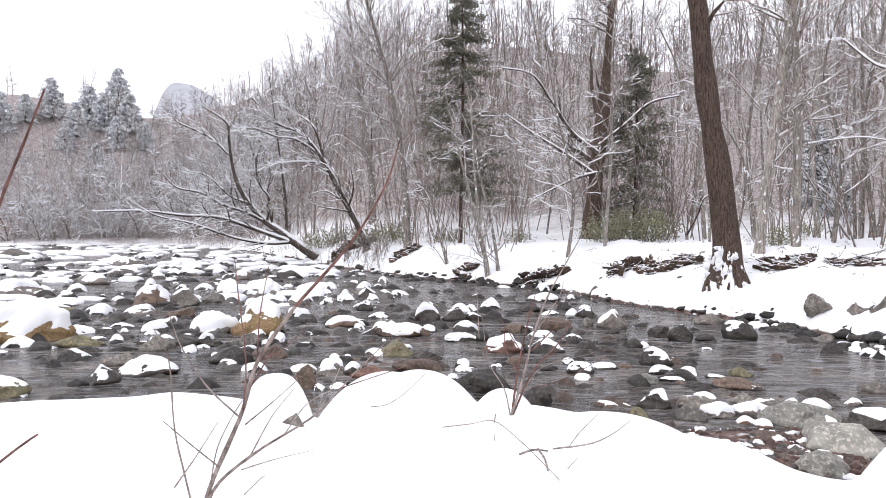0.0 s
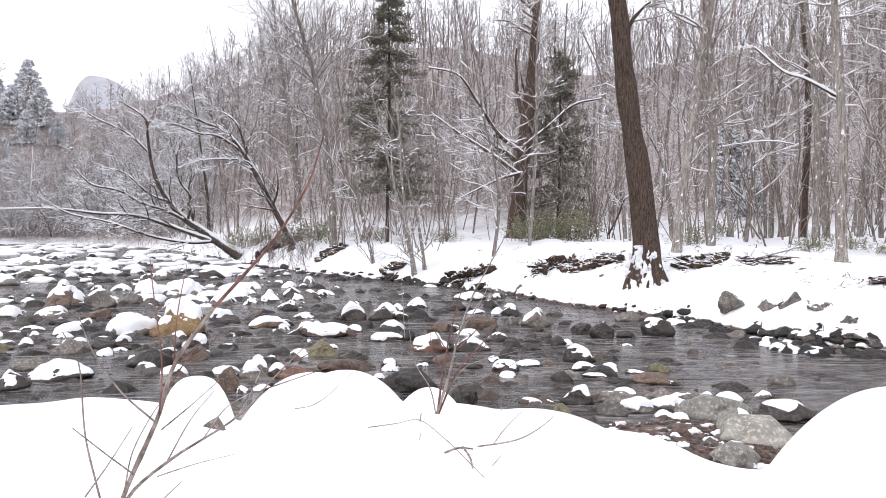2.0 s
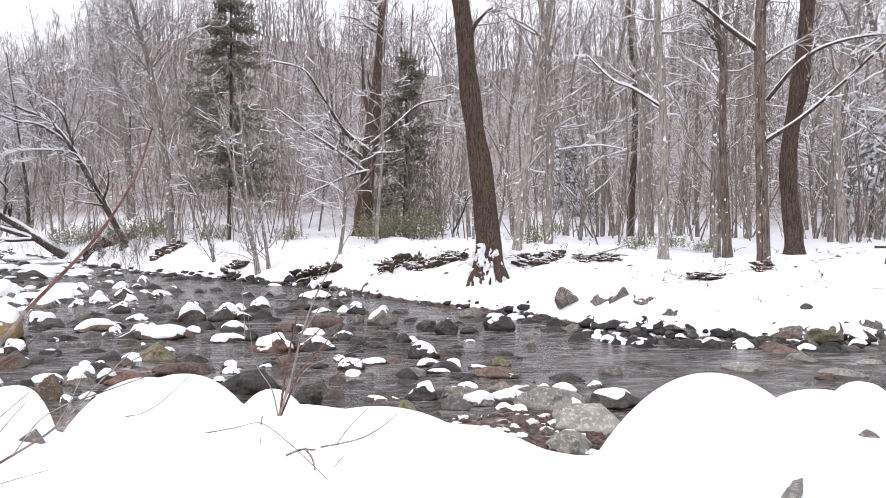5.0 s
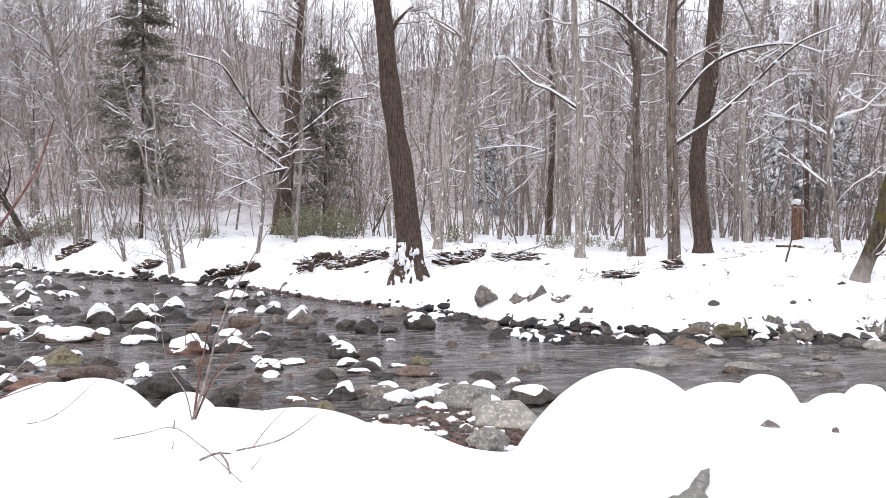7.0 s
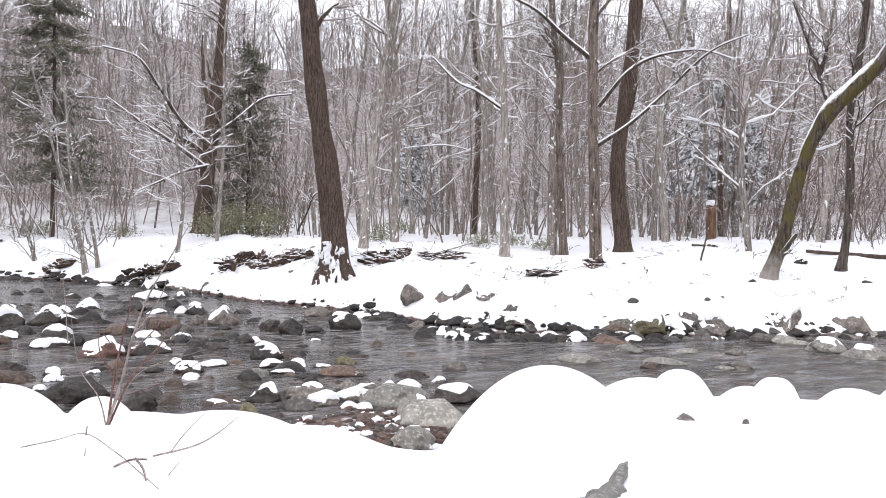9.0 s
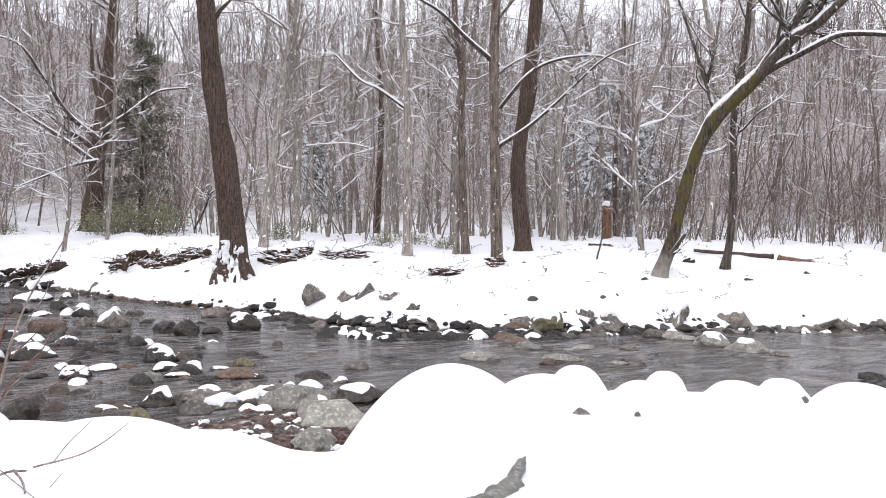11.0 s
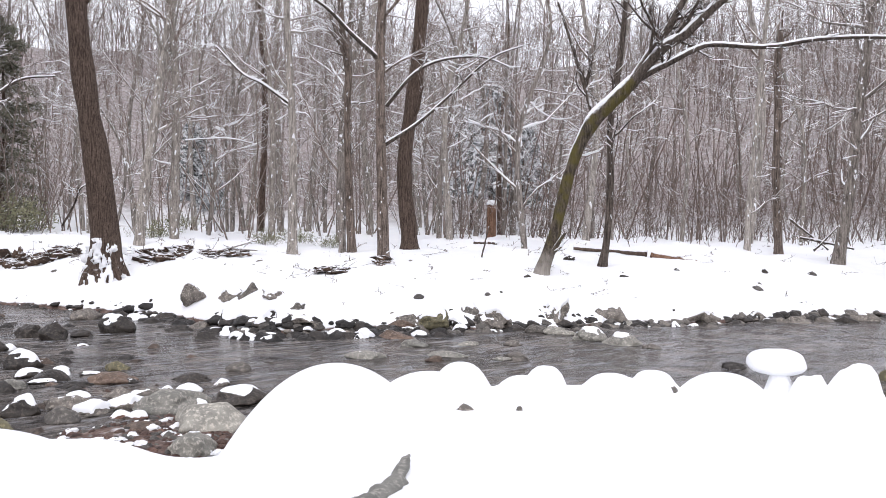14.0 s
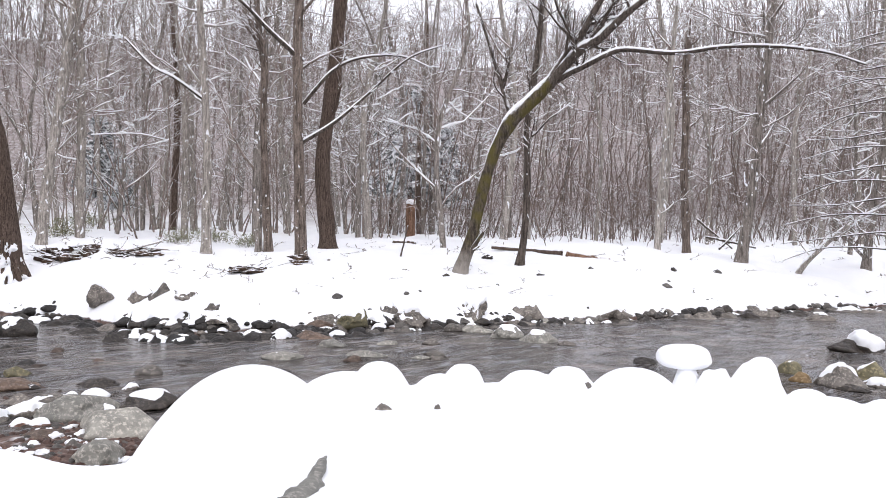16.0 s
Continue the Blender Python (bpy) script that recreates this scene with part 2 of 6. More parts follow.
HEARTWOOD = bark_material("broken_wood", (0.13, 0.07, 0.045), (0.36, 0.22, 0.15), 0.6, 0.8)

# ---- mesh tools ----
rng = np.random.default_rng(7)


def quads(name, v, q, material, parent=None, label="", smooth=True):
    """Links the vertices and four-cornered faces as one mesh."""
    me = bpy.data.meshes.new(name)
    v, q = np.asarray(v, np.float32), np.asarray(q, np.int32)
    k = q.shape[1]
    me.vertices.add(len(v))
    me.vertices.foreach_set("co", v.ravel())
    me.loops.add(q.size)
    me.loops.foreach_set("vertex_index", q.ravel())
    me.polygons.add(len(q))
    me.polygons.foreach_set("loop_start", np.arange(len(q), dtype=np.int32) * k)
    me.polygons.foreach_set("use_smooth", np.full(len(q), smooth))
    me.materials.append(material)
    me.update(calc_edges=True)
    me.validate()
    ob = new(name, me)
    if parent is not None:
        ob.parent = parent
    return tagged(ob, label)


def joined(pieces):
    """Several (vertices, faces) as one."""
    vs, qs, k = [], [], 0
    for v, q in pieces:
        vs.append(v)
        qs.append(q + k)
        k += len(v)
    return np.concatenate(vs), np.concatenate(qs)


def tubes(p, r, sides):
    """Tubes of radius r (n, k) round the lines p (n, k, 3)."""
    n, k, _ = p.shape
    t = np.gradient(p, axis=1)
    t /= np.linalg.norm(t, axis=2, keepdims=True) + 1e-9
    chord = p[:, -1] - p[:, 0]
    ref = np.cross(chord, [0.31, 0.17, 0.93])
    flat = np.linalg.norm(ref, axis=1) < 1e-4
    ref[flat] = [1, 0, 0]
    ref = ref[:, None, :]
    a = ref - (ref * t).sum(2, keepdims=True) * t
    a /= np.linalg.norm(a, axis=2, keepdims=True) + 1e-9
    b = np.cross(t, a)
    w = np.arange(sides) * 2 * np.pi / sides
    ring = a[:, :, None, :] * np.cos(w)[:, None] + b[:, :, None, :] * np.sin(w)[:, None]
    v = (p[:, :, None, :] + ring * r[:, :, None, None]).reshape(-1, 3)
    i, j, s = np.meshgrid(np.arange(n), np.arange(k - 1), np.arange(sides), indexing='ij')
    base = i * k * sides + j * sides
    s2 = (s + 1) % sides
    q = np.stack([base + s, base + s2, base + sides + s2, base + sides + s], -1).reshape(-1, 4)
    return v, q


def offshoots(g, p, r, count, u0, u1, angle, length, ratio, k, wiggle, lift, thin=0.25, least=0.0):
    """Lines that branch off the lines p: count of them, between u0 and u1 along their parents."""
    n, m, _ = p.shape
    span = np.linalg.norm(p[:, -1] - p[:, 0], axis=1)
    who = g.choice(n, count, p=span / span.sum())
    u = g.uniform(u0, u1, count) * (m - 1)
    i = np.minimum(u.astype(int), m - 2)
    f = (u - i)[:, None]
    start = p[who, i] * (1 - f) + p[who, i + 1] * f
    rad = r[who, i] * (1 - f[:, 0]) + r[who, i + 1] * f[:, 0]
    t = p[who, i + 1] - p[who, i]
    t /= np.linalg.norm(t, axis=1, keepdims=True) + 1e-9
    side = np.cross(t, g.normal(size=(count, 3)))
    side /= np.linalg.norm(side, axis=1, keepdims=True) + 1e-9
    a = np.radians(angle) * g.uniform(0.65, 1.3, count)[:, None]
    d = t * np.cos(a) + side * np.sin(a)
    size = length * g.uniform(0.5, 1.25, count) * (1 - 0.45 * u / (m - 1))
    out = np.empty((count, k, 3))
    out[:, 0] = start
    for j in range(1, k):
        d = d + g.normal(size=(count, 3)) * wiggle
        d[:, 2] += lift
        d /= np.linalg.norm(d, axis=1, keepdims=True) + 1e-9
        out[:, j] = out[:, j - 1] + d * (size / (k - 1))[:, None]
    r0 = np.maximum(rad * ratio * g.uniform(0.7, 1.1, count), least)
    return out, r0[:, None] * np.linspace(1, thin, k)


def snow_on(p, r, sides=5, cover=0.85, g=None, gate=0.86):
    """Snow lying along the tops of the lines, where they lie flat enough."""
    t = np.gradient(p, axis=1)
    t /= np.linalg.norm(t, axis=2, keepdims=True) + 1e-9
    flat = np.clip((gate - np.abs(t[:, :, 2])) / 0.35, 0, 1)
    lump = np.clip((g or rng).uniform(-0.15, 1.15, r.shape), 0, 1.1) * cover
    if r.shape[1] > 30:
        # an unbroken ridge of snow with soft swells
        swell = np.stack([np.convolve(np.pad(row, 4, mode='edge'), np.ones(9) / 9, 'valid') for row in lump])
        lump = cover * (0.55 + 0.7 * swell / max(cover, 0.1))
    size = (r * 0.66 + 0.022) * flat * lump * np.clip((1 - t[:, :, 2] ** 2) * 6, 0, 1)
    up = np.array([0, 0, 1.0]) - t * t[:, :, 2:3]
    up /= np.linalg.norm(up, axis=2, keepdims=True) + 1e-6
    q = p + up * (r * 0.75 * np.minimum(flat * 3, 1))[:, :, None]
    return tubes(q, size + 0.0005, sides)


def smoothline(points, k):
    """A smooth line of k points through the given ones."""
    c = np.asarray(points, float)
    c = np.vstack([2 * c[0] - c[1], c, 2 * c[-1] - c[-2]])
    u = np.linspace(0, len(c) - 3 - 1e-6, k)
    i = u.astype(int)
    f = (u - i)[:, None]
    a, b, d, e = c[i], c[i + 1], c[i + 2], c[i + 3]
    return 0.5 * (2 * b + (d - a) * f + (2 * a - 5 * b + 4 * d - e) * f ** 2 + (3 * b - a - 3 * d + e) * f ** 3)


def lattice(seed):
    return np.random.default_rng(seed).random((64, 64, 64))


LATTICE = lattice(3)


def grain(p, scale, octaves=3):
    """Smooth noise about 0 at the points p."""
    out, amp = np.zeros(len(p)), 1.0
    for o in range(octaves):
        x = p * scale * 2 ** o + 17.3 * o
        i = np.floor(x).astype(int)
        f = x - i
        f = f * f * (3 - 2 * f)
        tot = 0
        for dx in (0, 1):
            for dy in (0, 1):
                for dz in (0, 1):
                    w = (f[:, 0] if dx else 1 - f[:, 0]) * (f[:, 1] if dy else 1 - f[:, 1]) * (f[:, 2] if dz else 1 - f[:, 2])
                    tot = tot + w * LATTICE[(i[:, 0] + dx) % 64, (i[:, 1] + dy) % 64, (i[:, 2] + dz) % 64]
        out += (tot - 0.5) * amp
        amp *= 0.5
    return out


def ball(level):
    bm = bmesh.new()
    bmesh.ops.create_icosphere(bm, subdivisions=level, radius=1.0)
    v = np.array([x.co[:] for x in bm.verts])
    q = np.array([[x.index for x in f.verts] for f in bm.faces])
    bm.free()
    return v, q


BALLS = {k: ball(k) for k in (2, 3, 4)}


def stone_shape(w, d, h, seed, level=3, rough=0.34, flat=0.5):
    """A worn stone: w wide, d deep, h high, its foot under z = 0, cut by several faces."""
    g = np.random.default_rng(seed)
    v, q = BALLS[level]
    v = v.copy()
    for _ in range(13):
        nrm = g.normal(size=3)
        nrm[2] = abs(nrm[2]) * 0.9
        nrm /= np.linalg.norm(nrm)
        cut = g.uniform(flat, 0.85)
        over = v @ nrm - cut
        v -= np.clip(over, 0, None)[:, None] * nrm * 0.97
    v *= (1 + rough * grain(v + seed * 3.7, 1.3, 3) + 0.3 * rough * grain(v + seed * 1.9, 4.0, 2))[:, None]
    lo, hi = v.min(0), v.max(0)
    v = (v - (lo + hi) / 2) / (hi - lo)
    z = v[:, 2] + 0.5
    # the widest place lies low, and the foot goes on under the water
    v[:, 2] = np.where(z > 0.3, (z - 0.3) / 0.7, (z - 0.3))
    v[:, :2] *= (1.04 - 0.3 * np.clip(v[:, 2], 0, 1) ** 2)[:, None]
    return v * [w, d, h], q


def cap_shape(stone, q, h, thick, share, seed):
    """Snow lying on a stone: thick on what faces up, with a ragged rim."""
    fn = np.cross(stone[q[:, 1]] - stone[q[:, 0]], stone[q[:, 2]] - stone[q[:, 0]])
    nrm = np.zeros_like(stone)
    for c in range(3):
        np.add.at(nrm, q[:, c], fn)
    nrm /= np.linalg.norm(nrm, axis=1, keepdims=True) + 1e-9
    up = nrm[:, 2] * 0.75 + 0.35 * stone[:, 2] / h + 0.6 * grain(stone / max(h, 0.08) * 0.7 + seed, 1.4, 3) + 0.35 * grain(stone + seed, 9.0, 2)
    low = 0.95 - 0.75 * share
    m = np.clip((up - low) / 0.24, 0, 1) * (stone[:, 2] > 0.12 * h)
    m = m * m * (3 - 2 * m)
    v = stone - nrm * (0.05 * h) * (1 - m)[:, None]
    bulge = thick * np.sqrt(m) * (0.95 + 0.6 * grain(stone * 2.5 + seed, 1.0, 2))
    v[:, 2] += bulge
    v[:, :2] += nrm[:, :2] * (0.35 * bulge)[:, None]
    # the snow rounds off the stone's edges
    for _ in range(3):
        tot, num = np.zeros_like(v), np.zeros(len(v))
        for c in range(3):
            np.add.at(tot, q[:, c], v[q[:, (c + 1) % 3]])
            np.add.at(num, q[:, c], 1)
        v += (tot / num[:, None] - v) * (0.8 * m)[:, None]
    v += nrm * (m * thick * 0.55 * grain(stone * 3 + seed, 3.0, 3))[:, None]
    return v


def pillow(w, d, h, seed, level=3, rough=0.3, full=2.0):
    """A free pillow of snow, its foot at z = 0."""
    v, q = BALLS[level]
    v = v / ((np.abs(v) ** full).sum(1) ** (1 / full))[:, None]
    v = v * (1 + rough * grain(v + seed * 5.1, 1.5, 3))[:, None]
    v[:, 2] = np.where(v[:, 2] > 0, np.abs(v[:, 2]) ** 0.8, v[:, 2] * 0.8)
    return v * [w / 2, d / 2, h], q

# ---- the ground: near bank, river bed, far bank, wooded hills ----
# The far waterline: bearing in degrees (clockwise from +y) and distance in metres.
FAR_BEARING = (-60, -40, -30, -20, -16, -13.7, -9.7, -7.7, -3.5, 2.8, 9, 13, 18.8, 24, 29, 32, 37.6, 42, 50, 57.6, 63, 66, 70.6, 79.7, 95, 110)
FAR_DISTANCE = (165, 165, 165, 160, 128, 98, 60, 49, 39, 32.5, 28.5, 23.5, 20.8, 18.6, 15.8, 15.4, 15.7, 16, 16.8, 18.4, 19.3, 21, 22.6, 27.7, 45, 80)
# The near bank's edge: bearing, distance, height.
EDGE_BEARING = (-60, -30, -21.7, -19.5, -15, -9, -6, 2, 6.6, 13, 17.4, 20.8, 22.6, 24.4, 27.4, 30, 34, 40.2, 48.5, 54, 61.3, 70.3, 77.7, 80, 110)
EDGE_DISTANCE = (7, 6.5, 6.4, 6.4, 6.4, 6.3, 6.3, 6.2, 6.2, 6.1, 6.0, 5.9, 5.8, 5.7, 5.6, 5.8, 6.2, 6.6, 7, 7.2, 7.5, 8, 8, 8, 9)
EDGE_HEIGHT = (0.7, 0.77, 0.75, 0.78, 0.70, 0.51, 0.55, 0.66, 0.66, 0.58, 0.54, 0.54, 0.49, 0.43, 0.42, 0.42, 0.58, 0.74, 0.65, 0.66, 0.61, 0.57, 0.55, 0.55, 0.55)
# Pillows of snow on the near bank: bearing, distance, height of the top, radius, how far the top stands over the rim, bluntness.
PILLOWS = (
    (-12.3, 6.1, 0.93, 0.30, 0.4, 3.0),
    (-4.2, 6.1, 0.925, 0.5, 0.3, 2.2),
    (-1.8, 6.2, 0.92, 0.52, 0.34, 2.3),
    (4.47, 6.0, 0.82, 0.24, 0.16, 2.2),
    (12.0, 5.9, 0.66, 0.55, 0.12, 2.2),
    (36.4, 5.6, 1.07, 0.90, 0.82, 2.1),
    (45.5, 6.7, 0.912, 0.24, 0.17, 2.6),
    (43.2, 6.7, 0.82, 0.34, 0.1, 2.2),
    (51.7, 7.0, 0.852, 0.20, 0.2, 3.2),
    (50.0, 7.0, 0.76, 0.22, 0.1, 2.2),
    (56.4, 7.2, 0.775, 0.26, 0.13, 3.0),
    (59.3, 7.3, 0.808, 0.22, 0.16, 3.6),
    (64.0, 7.3, 0.83, 0.42, 0.22, 2.4),
    (67.55, 7.6, 0.9, 0.13, 0.28, 2.6),
    (69.1, 7.45, 0.84, 0.15, 0.25, 2.8),
    (69.9, 7.45, 0.87, 0.08, 0.2, 3.0),
    (37.4, 3.85, 0.95, 0.42, 0.14, 3.0),
    (72.4, 7.5, 0.975, 0.19, 0.36, 3.4),
    (71.75, 7.5, 0.925, 0.2, 0.34, 3.0),
    (71.3, 7.45, 0.84, 0.22, 0.3, 2.2),
    (75.3, 7.6, 0.71, 0.2, 0.1, 2.4),
    (76.8, 7.8, 0.62, 0.3, 0.08, 2.2),
    (79.9, 7.8, 0.65, 0.24, 0.14, 2.6),
)




def even(bearing, value, spread):
    """The table's values at every quarter degree, with its corners rounded."""
    b = np.arange(-180, 180, 0.25)
    v = np.interp(b, bearing, value)
    k = np.exp(-0.5 * (np.arange(-24, 25) * 0.25 / spread) ** 2)
    return b, np.convolve(np.pad(v, 24, mode='edge'), k / k.sum(), 'valid')


FAR_BEARING, FAR_DISTANCE = even(FAR_BEARING, FAR_DISTANCE, 0.9)
_, EDGE_DISTANCE = even(EDGE_BEARING, EDGE_DISTANCE, 1.0)
EDGE_BEARING, EDGE_HEIGHT = even(EDGE_BEARING, EDGE_HEIGHT, 0.8)


def polar(b, d):
    return d * math.sin(radians(b)), d * math.cos(radians(b))


def bank(u):
    u = np.maximum(u, 0)
    return 1.85 * (1 - np.exp(-u / 5.5)) + 0.12 * np.minimum(u / 0.4, 1)


def height(x, y):
    """The ground's height."""
    x, y = np.atleast_1d(np.asarray(x, float)), np.atleast_1d(np.asarray(y, float))
    dist = np.hypot(x, y)
    az = np.degrees(np.arctan2(x, y))
    pts = np.stack([x, y, np.zeros_like(x)], 1)
    far = np.interp(az, FAR_BEARING, FAR_DISTANCE) + 0.5 * grain(pts, 0.5, 2)
    edge = np.interp(az, EDGE_BEARING, EDGE_DISTANCE)
    lip = np.interp(az, EDGE_BEARING, EDGE_HEIGHT)
    # near bank
    f = np.clip((dist - 1.5) / (edge - 1.5), 0, 1)
    f = f * f * (1.6 - 0.6 * f)
    near = 0.93 + (lip - 0.93) * f + 0.03 * grain(pts, 0.8, 2) * (1 - f)
    fall = np.clip((dist - edge) / 0.8, 0, 1)
    near = near - (lip + 0.4) * fall ** 1.6
    for b, d, top, rad, over, blunt in PILLOWS:
        cx, cy = d * math.sin(radians(b)), d * math.cos(radians(b))
        rho = np.hypot(x - cx, y - cy) / rad
        hump = np.where(rho < 2.2, top - over * rho ** blunt, -9)
        near = np.maximum(near, hump)
    # a bar of gravel that the low water leaves bare
    bx, by = polar(23.4, 7.9)
    bed = -0.4 + 0.45 * np.exp(-((x - bx) / 1.25) ** 4 - ((y - by) / 1.3) ** 4) + 0.05 * grain(pts, 2.0, 3)
    # far bank, forest floor, hillside
    rise = bank(dist - far) * np.where(dist > far, 1, 0)
    lumps = grain(pts, 0.35, 3) * 0.3 * np.clip((dist - far) / 3, 0, 1) + grain(pts, 1.1, 3) * 0.2 * np.clip((dist - far) / 0.8, 0, 1)
    open_valley = np.clip((-13 - az) / 9, 0, 1)
    start = np.maximum(46 + 120 * open_valley, far + 9)
    slope = np.clip((dist - start) / (130 - 50 * open_valley), 0, 1)
    hill = slope ** 1.25 * (38 - 4 * np.clip((az - 40) / 20, 0, 1) - 3 * open_valley) + 13 * grain(pts, 0.017, 3) * slope
    dome = 80 * np.exp(-np.abs((az + 18.6) / np.where(az < -18.6, 2.4, 5.0)) ** 2.6 - ((dist - 620) / 140) ** 2)
    ridge = 30 * np.clip((dist - 700) / 500, 0, 1) * (1 + 0.5 * grain(pts, 0.004, 2))
    out = np.where(dist > far, rise + lumps + hill + dome + ridge, np.maximum(near, bed))
    return out


def ground_at(x, y):
    return float(height(x, y)[0])


def build_ground():
    az = np.radians(np.concatenate([np.arange(-38, 90, 0.36), np.arange(90, 322, 6)]))
    dist = np.concatenate([[0.02], np.arange(0.8, 5.4, 0.1), np.arange(5.4, 8.3, 0.05), np.arange(8.3, 9.6, 0.1), np.arange(9.6, 34, 0.45), np.geomspace(34, 260, 46), np.geomspace(290, 4500, 22)])
    a, d = np.meshgrid(az, dist, indexing='ij')
    x, y = (d * np.sin(a)).ravel() + 0.03, (d * np.cos(a)).ravel()
    v = np.stack([x, y, height(x, y)], 1)
    n, k = a.shape
    i, j = np.meshgrid(np.arange(n), np.arange(k - 1), indexing='ij')
    i2 = (i + 1) % n
    q = np.stack([i * k + j, i2 * k + j, i2 * k + j + 1, i * k + j + 1], -1).reshape(-1, 4)
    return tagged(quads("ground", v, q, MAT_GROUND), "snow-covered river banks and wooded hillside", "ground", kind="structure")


build_ground()


def build_water():
    x, y = np.meshgrid(np.linspace(-115, 80, 80), np.linspace(-30, 150, 80), indexing='ij')
    v = np.stack([x.ravel(), y.ravel(), np.zeros(x.size)], 1)
    i, j = np.meshgrid(np.arange(79), np.arange(79), indexing='ij')
    b = i * 80 + j
    q = np.stack([b, b + 80, b + 81, b + 1], -1).reshape(-1, 4)
    return tagged(quads("water", v, q, MAT_WATER), "shallow dark river water with light ripples and painted sky sheen", "water", kind="structure")


build_water()

# ---- boulders and stones ----
ROCK_WORDS = {'g': "grey", 'd': "dark wet", 'b': "brown", 'o': "ochre-stained", 'r': "red-brown", 'p': "pale grey", 'm': "mossy green-grey"}
rock_count = 0


def rock(x, y, z, w, d, h, snow, tone):
    """A stone at its foot (x, y, z), w wide, d deep and h high with its snow; snow: the share of the height that is snow."""
    global rock_count
    rock_count += 1
    s = rock_count
    turn = -math.degrees(math.atan2(x, y)) + (s * 37) % 50 - 25
    big = w > 0.55
    level = 4 if w > 0.36 else 3
    bare = h * (1 - 0.36 * snow)
    v, q = stone_shape(w * 1.05, d * 1.05, bare, s, level, 0.36, 0.52)
    size = "large" if w > 0.9 else ("small" if w < 0.4 else "rounded")
    what = "boulder" if w > 0.55 else "stone"
    ob = quads(what, v, q, ROCKS[tone])
    where = "by the far bank" if z else "in the river"
    tail = " under thick snow" if snow > 0.4 else (" dusted with snow" if snow > 0 else "")
    tagged(ob, "%s %s %s %s%s" % (size, ROCK_WORDS[tone], what, where, tail), what, "river stones")
    ob.matrix_world = pose(x, y, z, 0, 0, turn)
    if snow:
        c = cap_shape(v, q, bare, h * snow * 0.32, snow * 0.74, s)
        quads("snow_cap", c, q, MAT_SNOW, ob, "cap of fresh snow")
    return ob


rock(-5.42, 9.53, 0.00, 0.57, 0.46, 0.28, 0.50, 'm')
rock(-7.90, 14.67, 0.00, 1.62, 1.30, 0.83, 0.72, 'o')
rock(-13.78, 25.26, 0.00, 1.57, 1.25, 0.59, 0.80, 'g')
rock(-8.20, 22.08, 0.00, 1.11, 0.89, 0.62, 0.60, 'b')
rock(-7.34, 21.99, 0.00, 0.78, 0.62, 0.53, 0.20, 'g')
rock(-6.80, 23.04, 0.00, 0.78, 0.63, 0.37, 0.25, 'g')
rock(-3.76, 15.82, 0.00, 1.00, 0.80, 0.71, 0.50, 'o')
rock(-4.72, 15.99, 0.00, 1.01, 0.81, 0.48, 0.95, 'g')
rock(-5.93, 25.51, 0.00, 1.35, 1.08, 0.65, 0.90, 'g')
rock(-6.96, 25.29, 0.00, 0.89, 0.72, 0.56, 0.90, 'g')
rock(-9.00, 35.17, 0.00, 0.89, 0.71, 0.54, 0.70, 'g')
rock(-3.00, 24.04, 0.00, 0.50, 0.40, 0.36, 0.50, 'd')
rock(-2.39, 25.37, 0.00, 0.65, 0.52, 0.40, 0.70, 'd')
rock(-2.05, 20.63, 0.00, 0.43, 0.34, 0.32, 0.40, 'd')
rock(-4.15, 24.60, 0.00, 1.26, 1.01, 0.44, 0.70, 'd')
rock(-3.41, 18.63, 0.00, 0.63, 0.50, 0.31, 0.80, 'd')
rock(-2.14, 17.13, 0.00, 0.88, 0.64, 0.25, 0.70, 'b')
rock(-0.82, 15.62, 0.00, 1.11, 0.73, 0.28, 0.65, 'b')
rock(-0.35, 18.38, 0.00, 0.66, 0.53, 0.46, 0.60, 'd')
rock(-0.76, 13.06, 0.00, 0.60, 0.48, 0.26, 0.00, 'm')
rock(-0.24, 12.52, 0.00, 0.45, 0.36, 0.16, 0.00, 'd')
rock(-2.01, 11.20, 0.00, 0.41, 0.33, 0.16, 0.60, 'g')
rock(-1.61, 11.16, 0.00, 0.44, 0.35, 0.29, 0.70, 'g')
rock(-1.29, 11.16, 0.00, 0.27, 0.22, 0.20, 0.70, 'd')
rock(-0.37, 11.50, 0.00, 0.75, 0.48, 0.18, 0.00, 'b')
rock(-3.31, 12.18, 0.00, 0.71, 0.57, 0.26, 0.00, 'd')
rock(-2.83, 12.70, 0.00, 0.53, 0.43, 0.21, 0.00, 'b')
rock(-3.53, 14.14, 0.00, 0.41, 0.33, 0.25, 0.25, 'g')
rock(-3.07, 14.25, 0.00, 0.40, 0.32, 0.25, 0.70, 'd')
rock(-4.24, 11.19, 0.00, 0.83, 0.67, 0.29, 0.70, 'd')
rock(-4.58, 10.45, 0.00, 0.44, 0.35, 0.26, 0.50, 'd')
rock(-4.97, 11.93, 0.00, 0.53, 0.42, 0.17, 0.00, 'g')
rock(-6.50, 13.86, 0.00, 0.82, 0.52, 0.20, 0.00, 'm')
rock(-6.12, 13.24, 0.00, 0.53, 0.26, 0.10, 0.00, 'd')
rock(-5.00, 13.56, 0.00, 0.63, 0.50, 0.24, 0.00, 'g')
rock(-4.65, 14.08, 0.00, 0.49, 0.37, 0.14, 0.00, 'd')
rock(-4.33, 14.18, 0.00, 0.31, 0.24, 0.23, 0.70, 'd')
rock(-4.13, 13.99, 0.00, 0.45, 0.26, 0.10, 0.00, 'd')
rock(-7.57, 19.52, 0.00, 0.64, 0.51, 0.29, 0.80, 'g')
